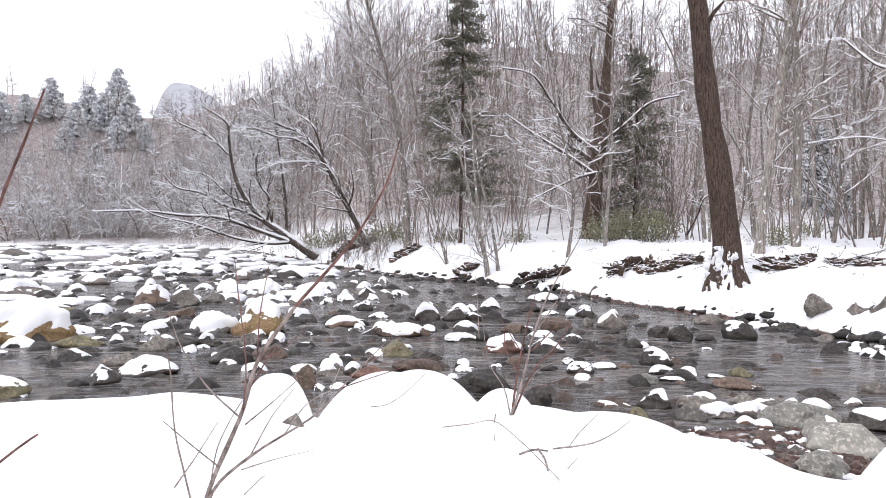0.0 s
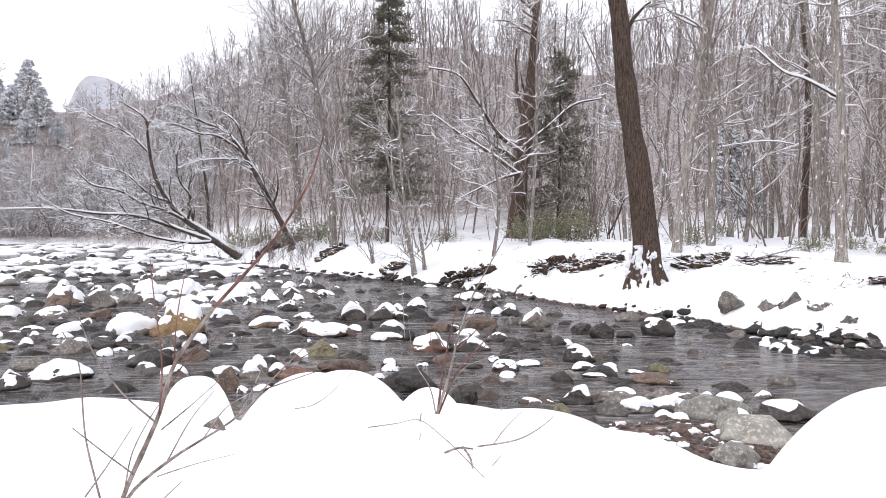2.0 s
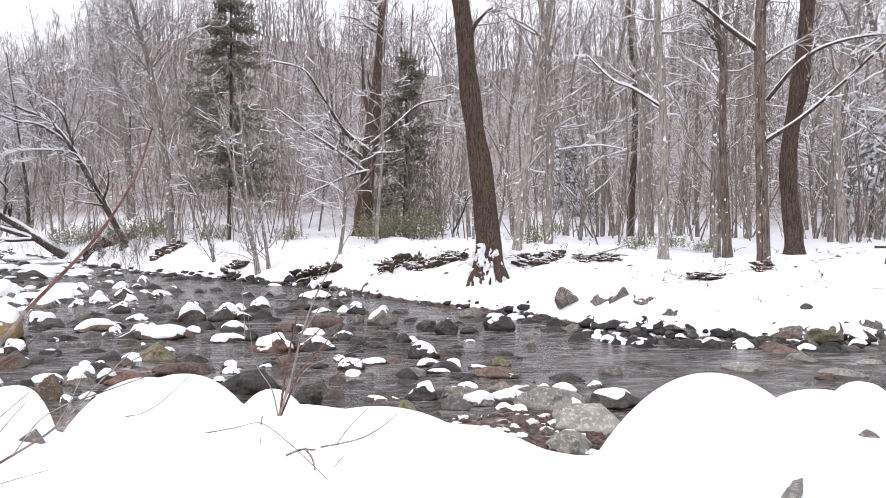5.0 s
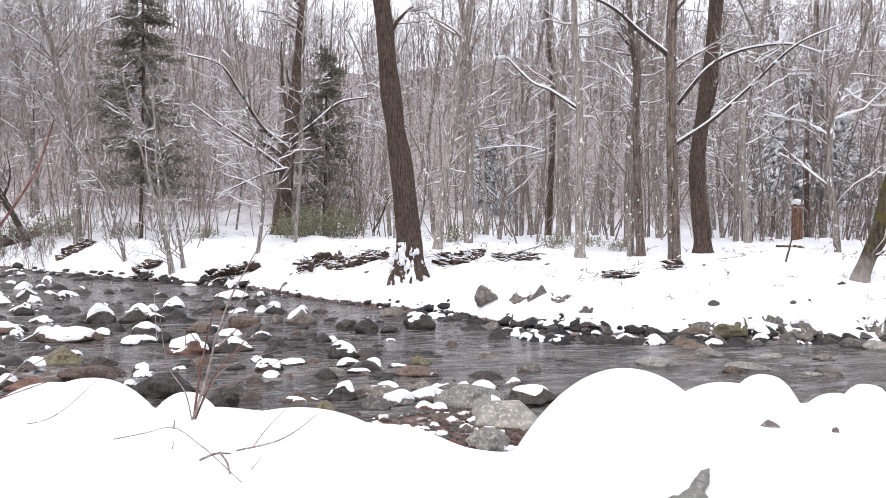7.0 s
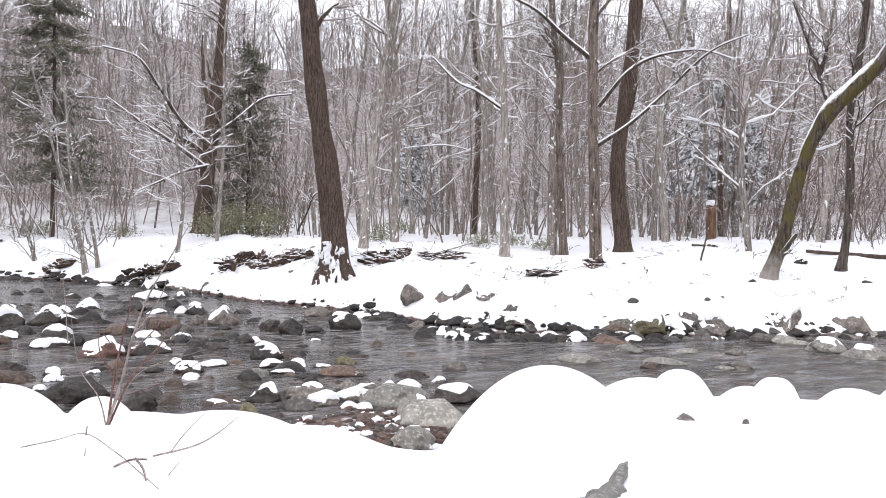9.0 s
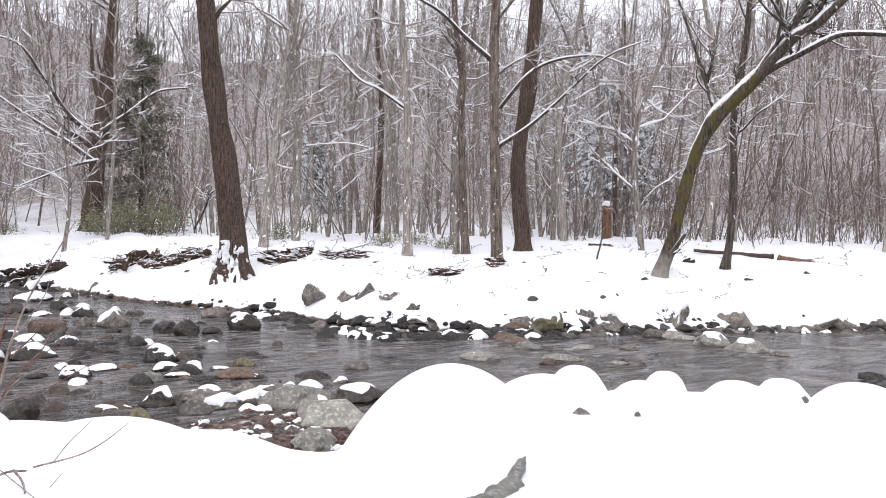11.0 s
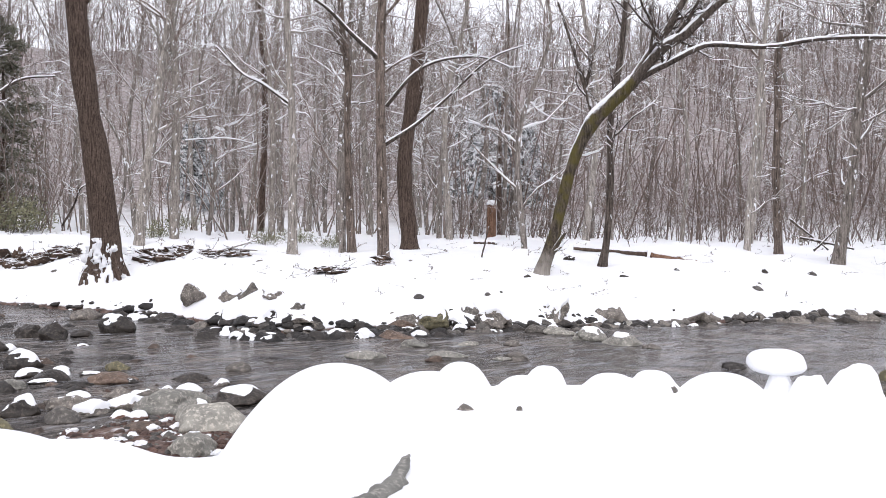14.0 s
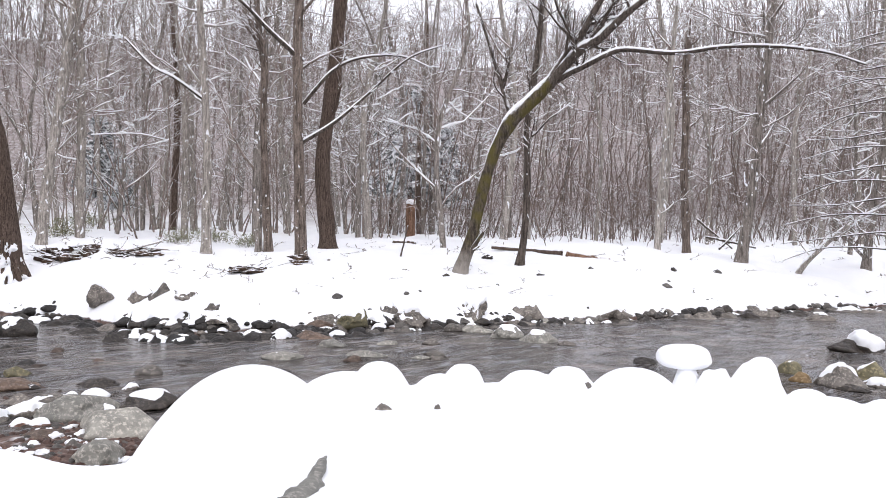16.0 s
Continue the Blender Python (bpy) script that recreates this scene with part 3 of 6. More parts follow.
rock(-8.88, 19.99, 0.00, 0.67, 0.54, 0.25, 0.70, 'd')
rock(-6.45, 19.09, 0.00, 0.67, 0.53, 0.22, 0.00, 'b')
rock(-14.09, 31.18, 0.00, 1.39, 1.11, 0.52, 0.40, 'g')
rock(-19.75, 48.39, 0.00, 1.86, 1.40, 0.61, 0.30, 'g')
rock(-1.82, 10.19, 0.00, 0.33, 0.27, 0.31, 0.12, 'b')
rock(-0.99, 10.97, 0.00, 0.59, 0.45, 0.16, 0.00, 'r')
rock(-38.08, 68.79, 0.00, 3.00, 1.93, 0.85, 0.30, 'g')
rock(-11.26, 23.12, 0.00, 0.98, 0.58, 0.24, 0.10, 'd')
rock(-15.55, 37.62, 0.00, 1.24, 0.91, 0.39, 0.20, 'g')
rock(-7.72, 21.96, 0.00, 1.19, 0.59, 0.21, 0.20, 'd')
rock(-7.27, 36.40, 0.00, 1.32, 1.04, 0.44, 0.30, 'd')
rock(-9.51, 19.37, 0.00, 0.66, 0.53, 0.23, 0.10, 'm')
rock(-7.49, 18.12, 0.00, 0.50, 0.40, 0.18, 0.00, 'd')
rock(1.07, 13.49, 0.00, 0.72, 0.58, 0.35, 0.60, 'r')
rock(1.75, 13.50, 0.00, 0.71, 0.57, 0.25, 0.40, 'd')
rock(0.37, 14.90, 0.00, 0.65, 0.40, 0.16, 0.85, 'd')
rock(0.79, 14.81, 0.00, 0.27, 0.21, 0.19, 0.00, 'd')
rock(3.75, 17.06, 0.00, 0.64, 0.51, 0.46, 0.50, 'g')
rock(3.24, 17.20, 0.00, 0.27, 0.22, 0.22, 0.10, 'g')
rock(3.37, 12.13, 0.00, 0.48, 0.39, 0.32, 0.50, 'd')
rock(2.02, 11.33, 0.00, 0.41, 0.33, 0.21, 0.80, 'd')
rock(2.46, 11.79, 0.00, 0.42, 0.30, 0.11, 0.80, 'd')
rock(1.99, 12.15, 0.00, 0.20, 0.16, 0.11, 0.70, 'd')
rock(2.81, 10.65, 0.00, 0.35, 0.28, 0.13, 0.00, 'p')
rock(3.23, 11.33, 0.00, 0.38, 0.30, 0.14, 0.60, 'd')
rock(3.27, 10.75, 0.00, 0.22, 0.17, 0.07, 0.80, 'd')
rock(2.49, 9.10, 0.00, 0.39, 0.31, 0.23, 0.45, 'd')
rock(2.07, 8.14, 0.00, 0.29, 0.23, 0.20, 0.00, 'm')
rock(3.05, 9.19, 0.00, 0.62, 0.38, 0.13, 0.10, 'g')
rock(2.75, 8.51, 0.00, 0.36, 0.29, 0.16, 0.05, 'g')
rock(3.13, 8.68, 0.00, 0.41, 0.32, 0.17, 0.85, 'g')
rock(3.57, 8.82, 0.00, 0.47, 0.37, 0.15, 0.85, 'g')
rock(3.30, 8.33, 0.00, 0.23, 0.19, 0.08, 0.85, 'r')
rock(3.42, 8.19, 0.00, 0.22, 0.17, 0.09, 0.85, 'r')
rock(3.90, 8.39, 0.00, 0.83, 0.62, 0.24, 0.00, 'p')
rock(4.42, 9.11, 0.00, 0.35, 0.28, 0.12, 0.80, 'g')
rock(3.79, 7.28, 0.00, 0.80, 0.64, 0.25, 0.00, 'p')
rock(3.25, 6.54, 0.00, 0.46, 0.37, 0.20, 0.00, 'p')
rock(3.15, 7.51, 0.00, 0.47, 0.38, 0.13, 0.00, 'b')
rock(3.20, 6.95, 0.00, 0.23, 0.19, 0.13, 0.00, 'g')
rock(3.67, 9.37, 0.00, 0.39, 0.31, 0.12, 0.00, 'g')
rock(3.95, 9.20, 0.00, 0.48, 0.32, 0.11, 0.20, 'g')
rock(3.93, 10.27, 0.00, 0.58, 0.39, 0.14, 0.00, 'b')
rock(4.35, 11.20, 0.00, 0.33, 0.26, 0.13, 0.00, 'm')
rock(4.78, 9.79, 0.00, 0.51, 0.30, 0.11, 0.00, 'd')
rock(4.63, 8.20, 0.00, 0.67, 0.53, 0.21, 0.35, 'd')
rock(4.95, 9.27, 0.00, 0.20, 0.16, 0.10, 0.80, 'g')
rock(4.25, 9.35, 0.00, 0.14, 0.12, 0.08, 0.80, 'g')
rock(4.62, 14.96, 0.00, 0.46, 0.37, 0.35, 0.25, 'd')
rock(4.40, 15.54, 0.00, 0.47, 0.38, 0.24, 0.00, 'd')
rock(6.21, 17.87, 0.00, 0.65, 0.52, 0.26, 0.00, 'g')
rock(5.91, 15.35, 0.00, 0.69, 0.55, 0.38, 0.35, 'd')
rock(3.51, 14.12, 0.00, 0.39, 0.31, 0.16, 0.00, 'd')
rock(5.35, 26.02, 0.00, 0.77, 0.62, 0.38, 0.00, 'g')
rock(4.30, 25.19, 0.00, 0.42, 0.34, 0.30, 0.10, 'g')
rock(2.48, 16.77, 0.00, 0.71, 0.57, 0.26, 0.00, 'b')
rock(2.38, 20.86, 0.00, 0.66, 0.53, 0.26, 0.00, 'd')
rock(3.19, 24.13, 0.00, 1.01, 0.74, 0.30, 0.60, 'd')
rock(3.40, 21.35, 0.00, 0.41, 0.33, 0.28, 0.50, 'd')
rock(1.52, 16.27, 0.00, 0.52, 0.41, 0.18, 0.00, 'b')
rock(3.60, 19.32, 0.00, 0.52, 0.42, 0.27, 0.30, 'd')
rock(3.56, 16.10, 0.00, 0.31, 0.25, 0.10, 0.00, 'd')
rock(0.30, 18.37, 0.00, 0.58, 0.47, 0.32, 0.20, 'd')
rock(0.75, 18.32, 0.00, 0.44, 0.35, 0.23, 0.40, 'd')
rock(0.54, 10.09, 0.00, 0.75, 0.60, 0.28, 0.00, 'd')
rock(1.12, 9.18, 0.00, 0.39, 0.31, 0.22, 0.00, 'd')
rock(0.31, 11.88, 0.00, 0.25, 0.20, 0.13, 0.80, 'd')
rock(0.15, 10.72, 0.00, 0.18, 0.14, 0.10, 0.90, 'd')
rock(5.17, 15.06, 0.00, 0.41, 0.33, 0.14, 0.00, 'd')
rock(3.20, 10.80, 0.00, 0.32, 0.22, 0.08, 0.70, 'd')
rock(3.48, 10.29, 0.00, 0.39, 0.20, 0.07, 0.00, 'd')
rock(3.87, 8.47, 0.00, 0.22, 0.17, 0.09, 0.70, 'g')
rock(3.98, 7.60, 0.00, 0.20, 0.16, 0.09, 0.00, 'g')
rock(4.10, 8.28, 0.00, 0.31, 0.25, 0.12, 0.70, 'g')
rock(2.87, 13.56, 0.00, 0.43, 0.28, 0.11, 0.10, 'd')
rock(2.82, 11.88, 0.00, 0.25, 0.18, 0.07, 0.00, 'b')
rock(1.61, 11.60, 0.00, 0.27, 0.21, 0.08, 0.10, 'd')
rock(3.70, 12.36, 0.00, 0.27, 0.21, 0.09, 0.10, 'b')
rock(4.07, 10.16, 0.00, 0.28, 0.19, 0.07, 0.30, 'd')
rock(3.93, 11.03, 0.00, 0.36, 0.18, 0.06, 0.60, 'd')
rock(12.71, 9.00, 0.00, 0.66, 0.52, 0.27, 0.3, 'p')
rock(12.64, 8.23, 0.00, 0.74, 0.56, 0.25, 0.25, 'p')
rock(12.90, 10.03, 0.00, 0.48, 0.38, 0.15, 0.00, 'p')
rock(9.67, 8.30, 0.00, 0.41, 0.33, 0.14, 0.00, 'g')
rock(8.49, 8.98, 0.00, 0.30, 0.24, 0.09, 0.00, 'b')
rock(9.30, 10.40, 0.00, 0.50, 0.37, 0.14, 0.00, 'p')
rock(8.96, 9.18, 0.00, 0.67, 0.34, 0.10, 0.00, 'p')
rock(10.16, 9.87, 0.00, 0.42, 0.21, 0.08, 0.00, 'p')
rock(9.42, 8.37, 0.00, 0.31, 0.16, 0.06, 0.00, 'p')
rock(7.80, 9.90, 0.00, 0.65, 0.32, 0.11, 0.05, 'p')
rock(10.78, 9.35, 0.00, 0.33, 0.26, 0.11, 0.00, 'g')
rock(5.63, 10.09, 0.00, 0.36, 0.29, 0.13, 0.00, 'g')
rock(12.74, 10.38, 0.00, 0.50, 0.40, 0.17, 0.00, 'g')
rock(12.91, 9.82, 0.00, 0.58, 0.29, 0.09, 0.00, 'p')
rock(16.16, 3.35, 0.00, 0.66, 0.52, 0.42, 0.95, 'd')
rock(15.88, 3.58, 0.00, 0.64, 0.51, 0.23, 0.00, 'd')
rock(12.62, 7.56, 0.00, 0.32, 0.23, 0.09, 0.00, 'g')
rock(12.53, 3.57, 0.00, 0.32, 0.25, 0.22, 0.20, 'm')
rock(11.92, 2.72, 0.00, 0.69, 0.55, 0.37, 0.45, 'g')
rock(12.91, 2.54, 0.00, 0.42, 0.34, 0.29, 0.25, 'm')
rock(11.89, 3.25, 0.00, 0.30, 0.24, 0.14, 0.00, 'o')
rock(12.35, 2.28, 0.00, 0.52, 0.38, 0.14, 0.80, 'g')
rock(11.70, 2.53, 0.00, 0.46, 0.24, 0.09, 0.00, 'd')
rock(11.76, 5.59, 0.00, 0.34, 0.27, 0.10, 0.00, 'd')
# stones along the far bank
rock(7.68, 16.90, -0.05, 0.78, 0.57, 0.23, 0.22, 'd')
rock(6.97, 14.92, -0.05, 0.60, 0.42, 0.16, 0.00, 'd')
rock(7.50, 15.05, -0.05, 0.51, 0.41, 0.18, 0.00, 'g')
rock(6.87, 13.58, -0.05, 0.40, 0.32, 0.18, 0.00, 'd')
rock(15.42, 10.38, 0.07, 0.82, 0.65, 0.49, 0.22, 'g')
rock(12.07, 11.47, -0.01, 0.34, 0.28, 0.31, 0.22, 'd')
rock(9.46, 12.93, 0.06, 0.57, 0.43, 0.17, 0.00, 'd')
rock(9.09, 12.00, -0.05, 0.40, 0.32, 0.16, 0.00, 'd')
rock(10.66, 12.33, 0.09, 0.53, 0.32, 0.13, 0.00, 'b')
rock(10.89, 12.02, -0.02, 0.57, 0.31, 0.12, 0.00, 'g')
rock(11.58, 11.75, -0.02, 0.63, 0.39, 0.15, 0.00, 'p')
rock(10.27, 12.40, 0.00, 0.57, 0.36, 0.14, 0.00, 'd')
rock(12.19, 11.66, 0.09, 0.60, 0.46, 0.18, 0.00, 'g')
rock(12.36, 11.45, 0.04, 0.50, 0.36, 0.14, 0.00, 'g')
rock(8.65, 13.22, 0.08, 0.33, 0.26, 0.15, 0.00, 'd')
rock(10.86, 12.35, 0.11, 0.58, 0.46, 0.24, 0.22, 'g')
rock(11.18, 12.11, 0.07, 0.57, 0.46, 0.27, 0.22, 'g')
rock(9.80, 11.47, -0.05, 0.81, 0.53, 0.20, 0.00, 'b')
rock(8.56, 12.84, -0.05, 0.50, 0.38, 0.15, 0.00, 'g')
rock(9.80, 12.30, -0.05, 0.42, 0.33, 0.14, 0.00, 'g')
rock(17.45, 9.11, 0.08, 0.77, 0.53, 0.21, 0.10, 'g')
rock(18.67, 8.79, 0.04, 0.45, 0.36, 0.19, 0.00, 'g')
rock(19.32, 8.69, 0.03, 0.44, 0.35, 0.17, 0.00, 'g')
rock(19.67, 7.75, -0.05, 0.68, 0.49, 0.20, 0.00, 'g')
rock(20.87, 7.04, -0.05, 0.71, 0.51, 0.21, 0.00, 'd')
rock(21.73, 6.94, -0.05, 0.80, 0.64, 0.31, 0.22, 'g')
rock(21.83, 5.54, -0.05, 0.69, 0.55, 0.27, 0.22, 'g')
rock(24.99, 5.65, -0.05, 1.05, 0.62, 0.26, 0.22, 'g')
rock(19.44, 8.17, -0.05, 0.62, 0.40, 0.16, 0.00, 'g')
rock(16.33, 9.54, -0.05, 0.78, 0.41, 0.16, 0.00, 'g')
rock(15.66, 9.90, -0.05, 0.76, 0.38, 0.15, 0.00, 'p')
rock(14.87, 10.16, -0.05, 0.74, 0.42, 0.17, 0.00, 'g')
rock(20.58, 7.47, -0.05, 0.58, 0.43, 0.18, 0.00, 'g')
rock(25.56, 5.19, -0.05, 1.22, 0.61, 0.16, 0.20, 'g')
rock(18.06, 8.83, 0.03, 0.36, 0.28, 0.13, 0.00, 'd')
rock(22.69, 6.27, -0.05, 0.58, 0.38, 0.16, 0.00, 'd')
rock(14.18, 10.28, -0.05, 0.52, 0.38, 0.15, 0.00, 'g')
# boulders half buried in the far bank's snow
def bank_boulder(x, y, w, h, tone):
    """A jagged boulder that stands out of the bank, snow lying over its top."""
    global rock_count
    rock_count += 1
    v, q = stone_shape(w * 1.1, w * 0.8, h, rock_count, 4, 0.85, 0.2)
    lean = np.random.default_rng(rock_count).normal(size=2) * 0.25
    v = v + np.outer(v[:, 2], [*lean, 0])
    what = "boulder" if w > 0.55 else "stone"
    ob = quads(what, v, q, ROCKS[tone])
    tagged(ob, "jagged %s %s half buried in the far bank's snow" % (ROCK_WORDS[tone], what), what, "bank stones")
    ob.matrix_world = pose(x, y, max(ground_at(x, y), 0) - 0.06, 0, 0, -math.degrees(math.atan2(x, y)))
    quads("snow_cap", cap_shape(v, q, h, h * 0.2, 0.58, rock_count), q, MAT_SNOW, ob, "cap of fresh snow")


bank_boulder(8.15, 16.63, 0.54, 0.46, 'g')
bank_boulder(8.41, 15.43, 0.49, 0.28, 'g')
bank_boulder(8.60, 15.08, 0.41, 0.33, 'g')
bank_boulder(8.82, 14.37, 0.49, 0.18, 'g')
bank_boulder(8.96, 13.75, 0.36, 0.22, 'g')
bank_boulder(6.35, 18.10, 0.48, 0.28, 'g')
bank_boulder(7.79, 14.18, 0.54, 0.31, 'd')
bank_boulder(8.07, 13.44, 0.48, 0.34, 'd')
bank_boulder(8.70, 13.12, 0.67, 0.23, 'g')
bank_boulder(11.17, 18.83, 0.32, 0.13, 'g')
bank_boulder(11.11, 11.92, 0.74, 0.43, 'm')
bank_boulder(12.19, 11.79, 0.37, 0.31, 'g')
bank_boulder(12.36, 11.28, 0.76, 0.37, 'g')
bank_boulder(14.00, 11.12, 0.39, 0.39, 'g')
bank_boulder(13.91, 10.78, 0.51, 0.49, 'g')
bank_boulder(15.20, 14.17, 0.33, 0.14, 'g')
bank_boulder(18.71, 14.08, 0.34, 0.2, 'd')
bank_boulder(15.56, 13.00, 0.21, 0.12, 'd')
bank_boulder(15.87, 11.60, 0.17, 0.10, 'd')
bank_boulder(12.72, 13.68, 0.25, 0.07, 'd')
bank_boulder(17.19, 9.01, 0.71, 0.28, 'g')
bank_boulder(19.03, 8.55, 0.43, 0.21, 'g')
bank_boulder(23.63, 10.37, 0.26, 0.19, 'd')
bank_boulder(16.75, 10.67, 0.26, 0.09, 'd')
bank_boulder(21.35, 8.25, 0.37, 0.13, 'd')
bank_boulder(13.89, 10.88, 0.39, 0.26, 'g')


def stone_field(name, label, places, tone, snowy):
    """Small stones, too many to count, and the snow on them."""
    rocks, caps = [], []
    for k, (x, y, z, w) in enumerate(places):
        g = np.random.default_rng(k + 5)
        h = w * g.uniform(0.22, 0.44)
        a = g.uniform(0, 6.28)
        rot = np.array([[math.cos(a), -math.sin(a), 0], [math.sin(a), math.cos(a), 0], [0, 0, 1]])
        v, q = stone_shape(w, w * g.uniform(0.6, 0.9), h, k + 900, 3 if w > 0.02 * math.hypot(x, y) and w > 0.3 else 2)
        put = [x, y, z - 0.05 - 0.1 * h]
        rocks.append((v @ rot.T + put, q))
        if g.random() < snowy:
            share = g.uniform(0.3, 1.0)
            if math.hypot(x, y) < 34:
                caps.append((cap_shape(v, q, h, h * 0.32 * share, share * 0.8, k) @ rot.T + put, q))
            else:
                c, cq = pillow(w * 0.85 * share, w * 0.62 * share, h * 0.42 * share, k, 2, 0.6)
                caps.append((c @ rot.T + put + [0, 0, h * 0.72], cq))
    ob = quads(name, *joined(rocks), tone)
    tagged(ob, label, "stones", kind="stuff")
    if caps:
        quads("snow_cap", *joined(caps), MAT_SNOW, ob, "caps of snow on the stones")
    return ob


def upstream(count, near, far, b0, b1, w0, w1, seed):
    g = np.random.default_rng(seed)
    out = []
    while len(out) < count:
        b = g.uniform(b0, b1)
        d = math.exp(g.uniform(math.log(near), math.log(far)))
        if d > np.interp(b, FAR_BEARING, FAR_DISTANCE) - 1:
            continue
        x, y = polar(b, d)
        if out and len(out) > 40 and g.random() < 0.6:
            # in clusters, beside one that lies there
            ox, oy, _, ow = out[int(g.integers(len(out)))]
            x, y = ox + g.normal() * (0.5 + ow) * 1.3, oy + g.normal() * (0.35 + ow)
            d, b = math.hypot(x, y), math.degrees(math.atan2(x, y))
            if d < near or d > np.interp(b, FAR_BEARING, FAR_DISTANCE) - 0.5 or (ox - x) ** 2 + (oy - y) ** 2 < 0.2 * ow ** 2:
                continue
        out.append((x, y, 0.0, (w0 + (w1 - w0) * g.random() ** 1.3) * (1 + d / 220)))
    return out


stone_field("upstream_stone", "snow-capped grey stones filling the river upstream", upstream(620, 22, 160, -42, -4, 0.22, 0.72, 21), ROCKS['g'], 0.85)
stone_field("upstream_stone", "dark wet stones between the snow-capped ones", upstream(560, 15, 75, -40, 5, 0.2, 0.7, 22), ROCKS['d'], 0.3)
stone_field("riffle_stone", "small dark stones breaking the shallow water", upstream(230, 10.5, 24, -30, 22, 0.12, 0.34, 23), ROCKS['d'], 0.1)
stone_field("riffle_stone", "small brown stones in the shallows", upstream(50, 8.2, 11, 17, 28, 0.08, 0.25, 24), ROCKS['r'], 0.12)


def low_stones(count, b0, b1, d0, d1, seed):
    """Flat wet stones that barely break the water."""
    return [(x, y, -0.03, w * 1.3) for x, y, z, w in upstream(count, d0, d1, b0, b1, 0.08, 0.26, seed)]


stone_field("wet_stone", "low dark stones barely breaking the water", low_stones(300, -32, 24, 9.0, 26, 26), ROCKS['d'], 0.04)
stone_field("wet_stone", "low brown stones barely breaking the water", low_stones(190, -30, 28, 8.5, 22, 27), ROCKS['b'], 0.04)

stone_field("riffle_stone", "dark wet stones in clusters across the riffle", upstream(300, 10, 26, -30, 20, 0.16, 0.5, 28), ROCKS['d'], 0.14)
stone_field("riffle_stone", "grey stones with torn snow in the riffle", upstream(130, 12, 30, -30, 12, 0.2, 0.6, 30), ROCKS['g'], 0.42)
stone_field("riffle_stone", "brown wet stones in clusters across the riffle", upstream(120, 9.0, 22, -16, 24, 0.14, 0.42, 29), ROCKS['b'], 0.12)


def shoreline(count, b0, b1, off0, off1, w0, w1, seed):
    g = np.random.default_rng(seed)
    out = []
    for _ in range(count):
        b = g.uniform(b0, b1)
        d = np.interp(b, FAR_BEARING, FAR_DISTANCE) + g.uniform(off0, off1)
        x, y = polar(b, d)
        out.append((x, y, max(ground_at(x, y), 0.0), g.uniform(w0, w1)))
    return out


stone_field("shore_stone", "dark wet stones along the foot of the far bank", shoreline(190, 21, 46, -0.9, 0.3, 0.15, 0.55, 31), ROCKS['d'], 0.3)
stone_field("shore_stone", "small dark stones along the foot of the snowy bank", shoreline(150, 5, 24, -0.5, 0.25, 0.1, 0.3, 36), ROCKS['d'], 0.25)
stone_field("shore_stone", "grey stones along the foot of the far bank", shoreline(300, 28, 86, -0.45, 0.25, 0.12, 0.45, 32), ROCKS['g'], 0.2)
stone_field("shore_stone", "dark angular stones along the downstream shore", shoreline(210, 44, 86, -0.35, 0.2, 0.15, 0.5, 37), ROCKS['d'], 0.2)
stone_field("shore_stone", "dark stones at the upstream bank", shoreline(130, -18, 12, -1.2, 0.5, 0.25, 0.7, 33), ROCKS['d'], 0.5)
stone_field("bank_stone", "small stones half buried in the far bank's snow", shoreline(45, 2, 86, 0.6, 7.0, 0.12, 0.36, 34), ROCKS['g'], 1.0)
stone_field("bank_stone", "small dark stones showing through the bank's snow", shoreline(80, 2, 86, 0.0, 0.8, 0.07, 0.24, 35), ROCKS['d'], 0.5)


def snow_shoals(count, b0, b1, d0, d1, seed):
    """Snow-covered shoals and slabs between the stones upstream."""
    g = np.random.default_rng(seed)
    out = []
    while len(out) < count:
        b, d = g.uniform(b0, b1), math.exp(g.uniform(math.log(d0), math.log(d1)))
        if d > np.interp(b, FAR_BEARING, FAR_DISTANCE) - 0.5:
            continue
        x, y = polar(b, d)
        w = g.uniform(0.7, 2.2) * (0.55 + d / 85)
        v, q = pillow(w * 0.8, w * g.uniform(0.6, 1.2), g.uniform(0.12, 0.3) * (0.7 + d / 90), len(out), 3 if d < 60 else 2)
        v = v * (1 + 0.5 * grain(v + [x, y, 0], 1.2 / w, 3))[:, None] * [1, 1, 0.8]
        out.append((v + [x, y, -0.02], q))
    return tagged(quads("snow_shoal", *joined(out), MAT_SNOW), "snow lying on shoals and flat stones in the river upstream", "snow", kind="stuff")


snow_shoals(290, -42, -8, 42, 164, 43)
snow_shoals(22, -32, -8, 24, 42, 44)


def snow_clumps(count, b0, b1, d0, d1, seed):
    """Small heaps of snow left on the gravel bar."""
    g = np.random.default_rng(seed)
    out = []
    while len(out) < count:
        x, y = polar(g.uniform(b0, b1), g.uniform(d0, d1))
        z = ground_at(x, y)
        if z < -0.03:
            continue
        w = g.uniform(0.04, 0.16)
        v, q = pillow(w, w * g.uniform(0.6, 1.0), w * g.uniform(0.15, 0.35), len(out), 3, 1.3)
        out.append((v + [x, y, max(z, 0.0)], q))
    return tagged(quads("snow_clump", *joined(out), MAT_SNOW), "small heaps of snow on the gravel bar", "snow", kind="stuff")


snow_clumps(44, 17, 29, 6.7, 9.2, 41)


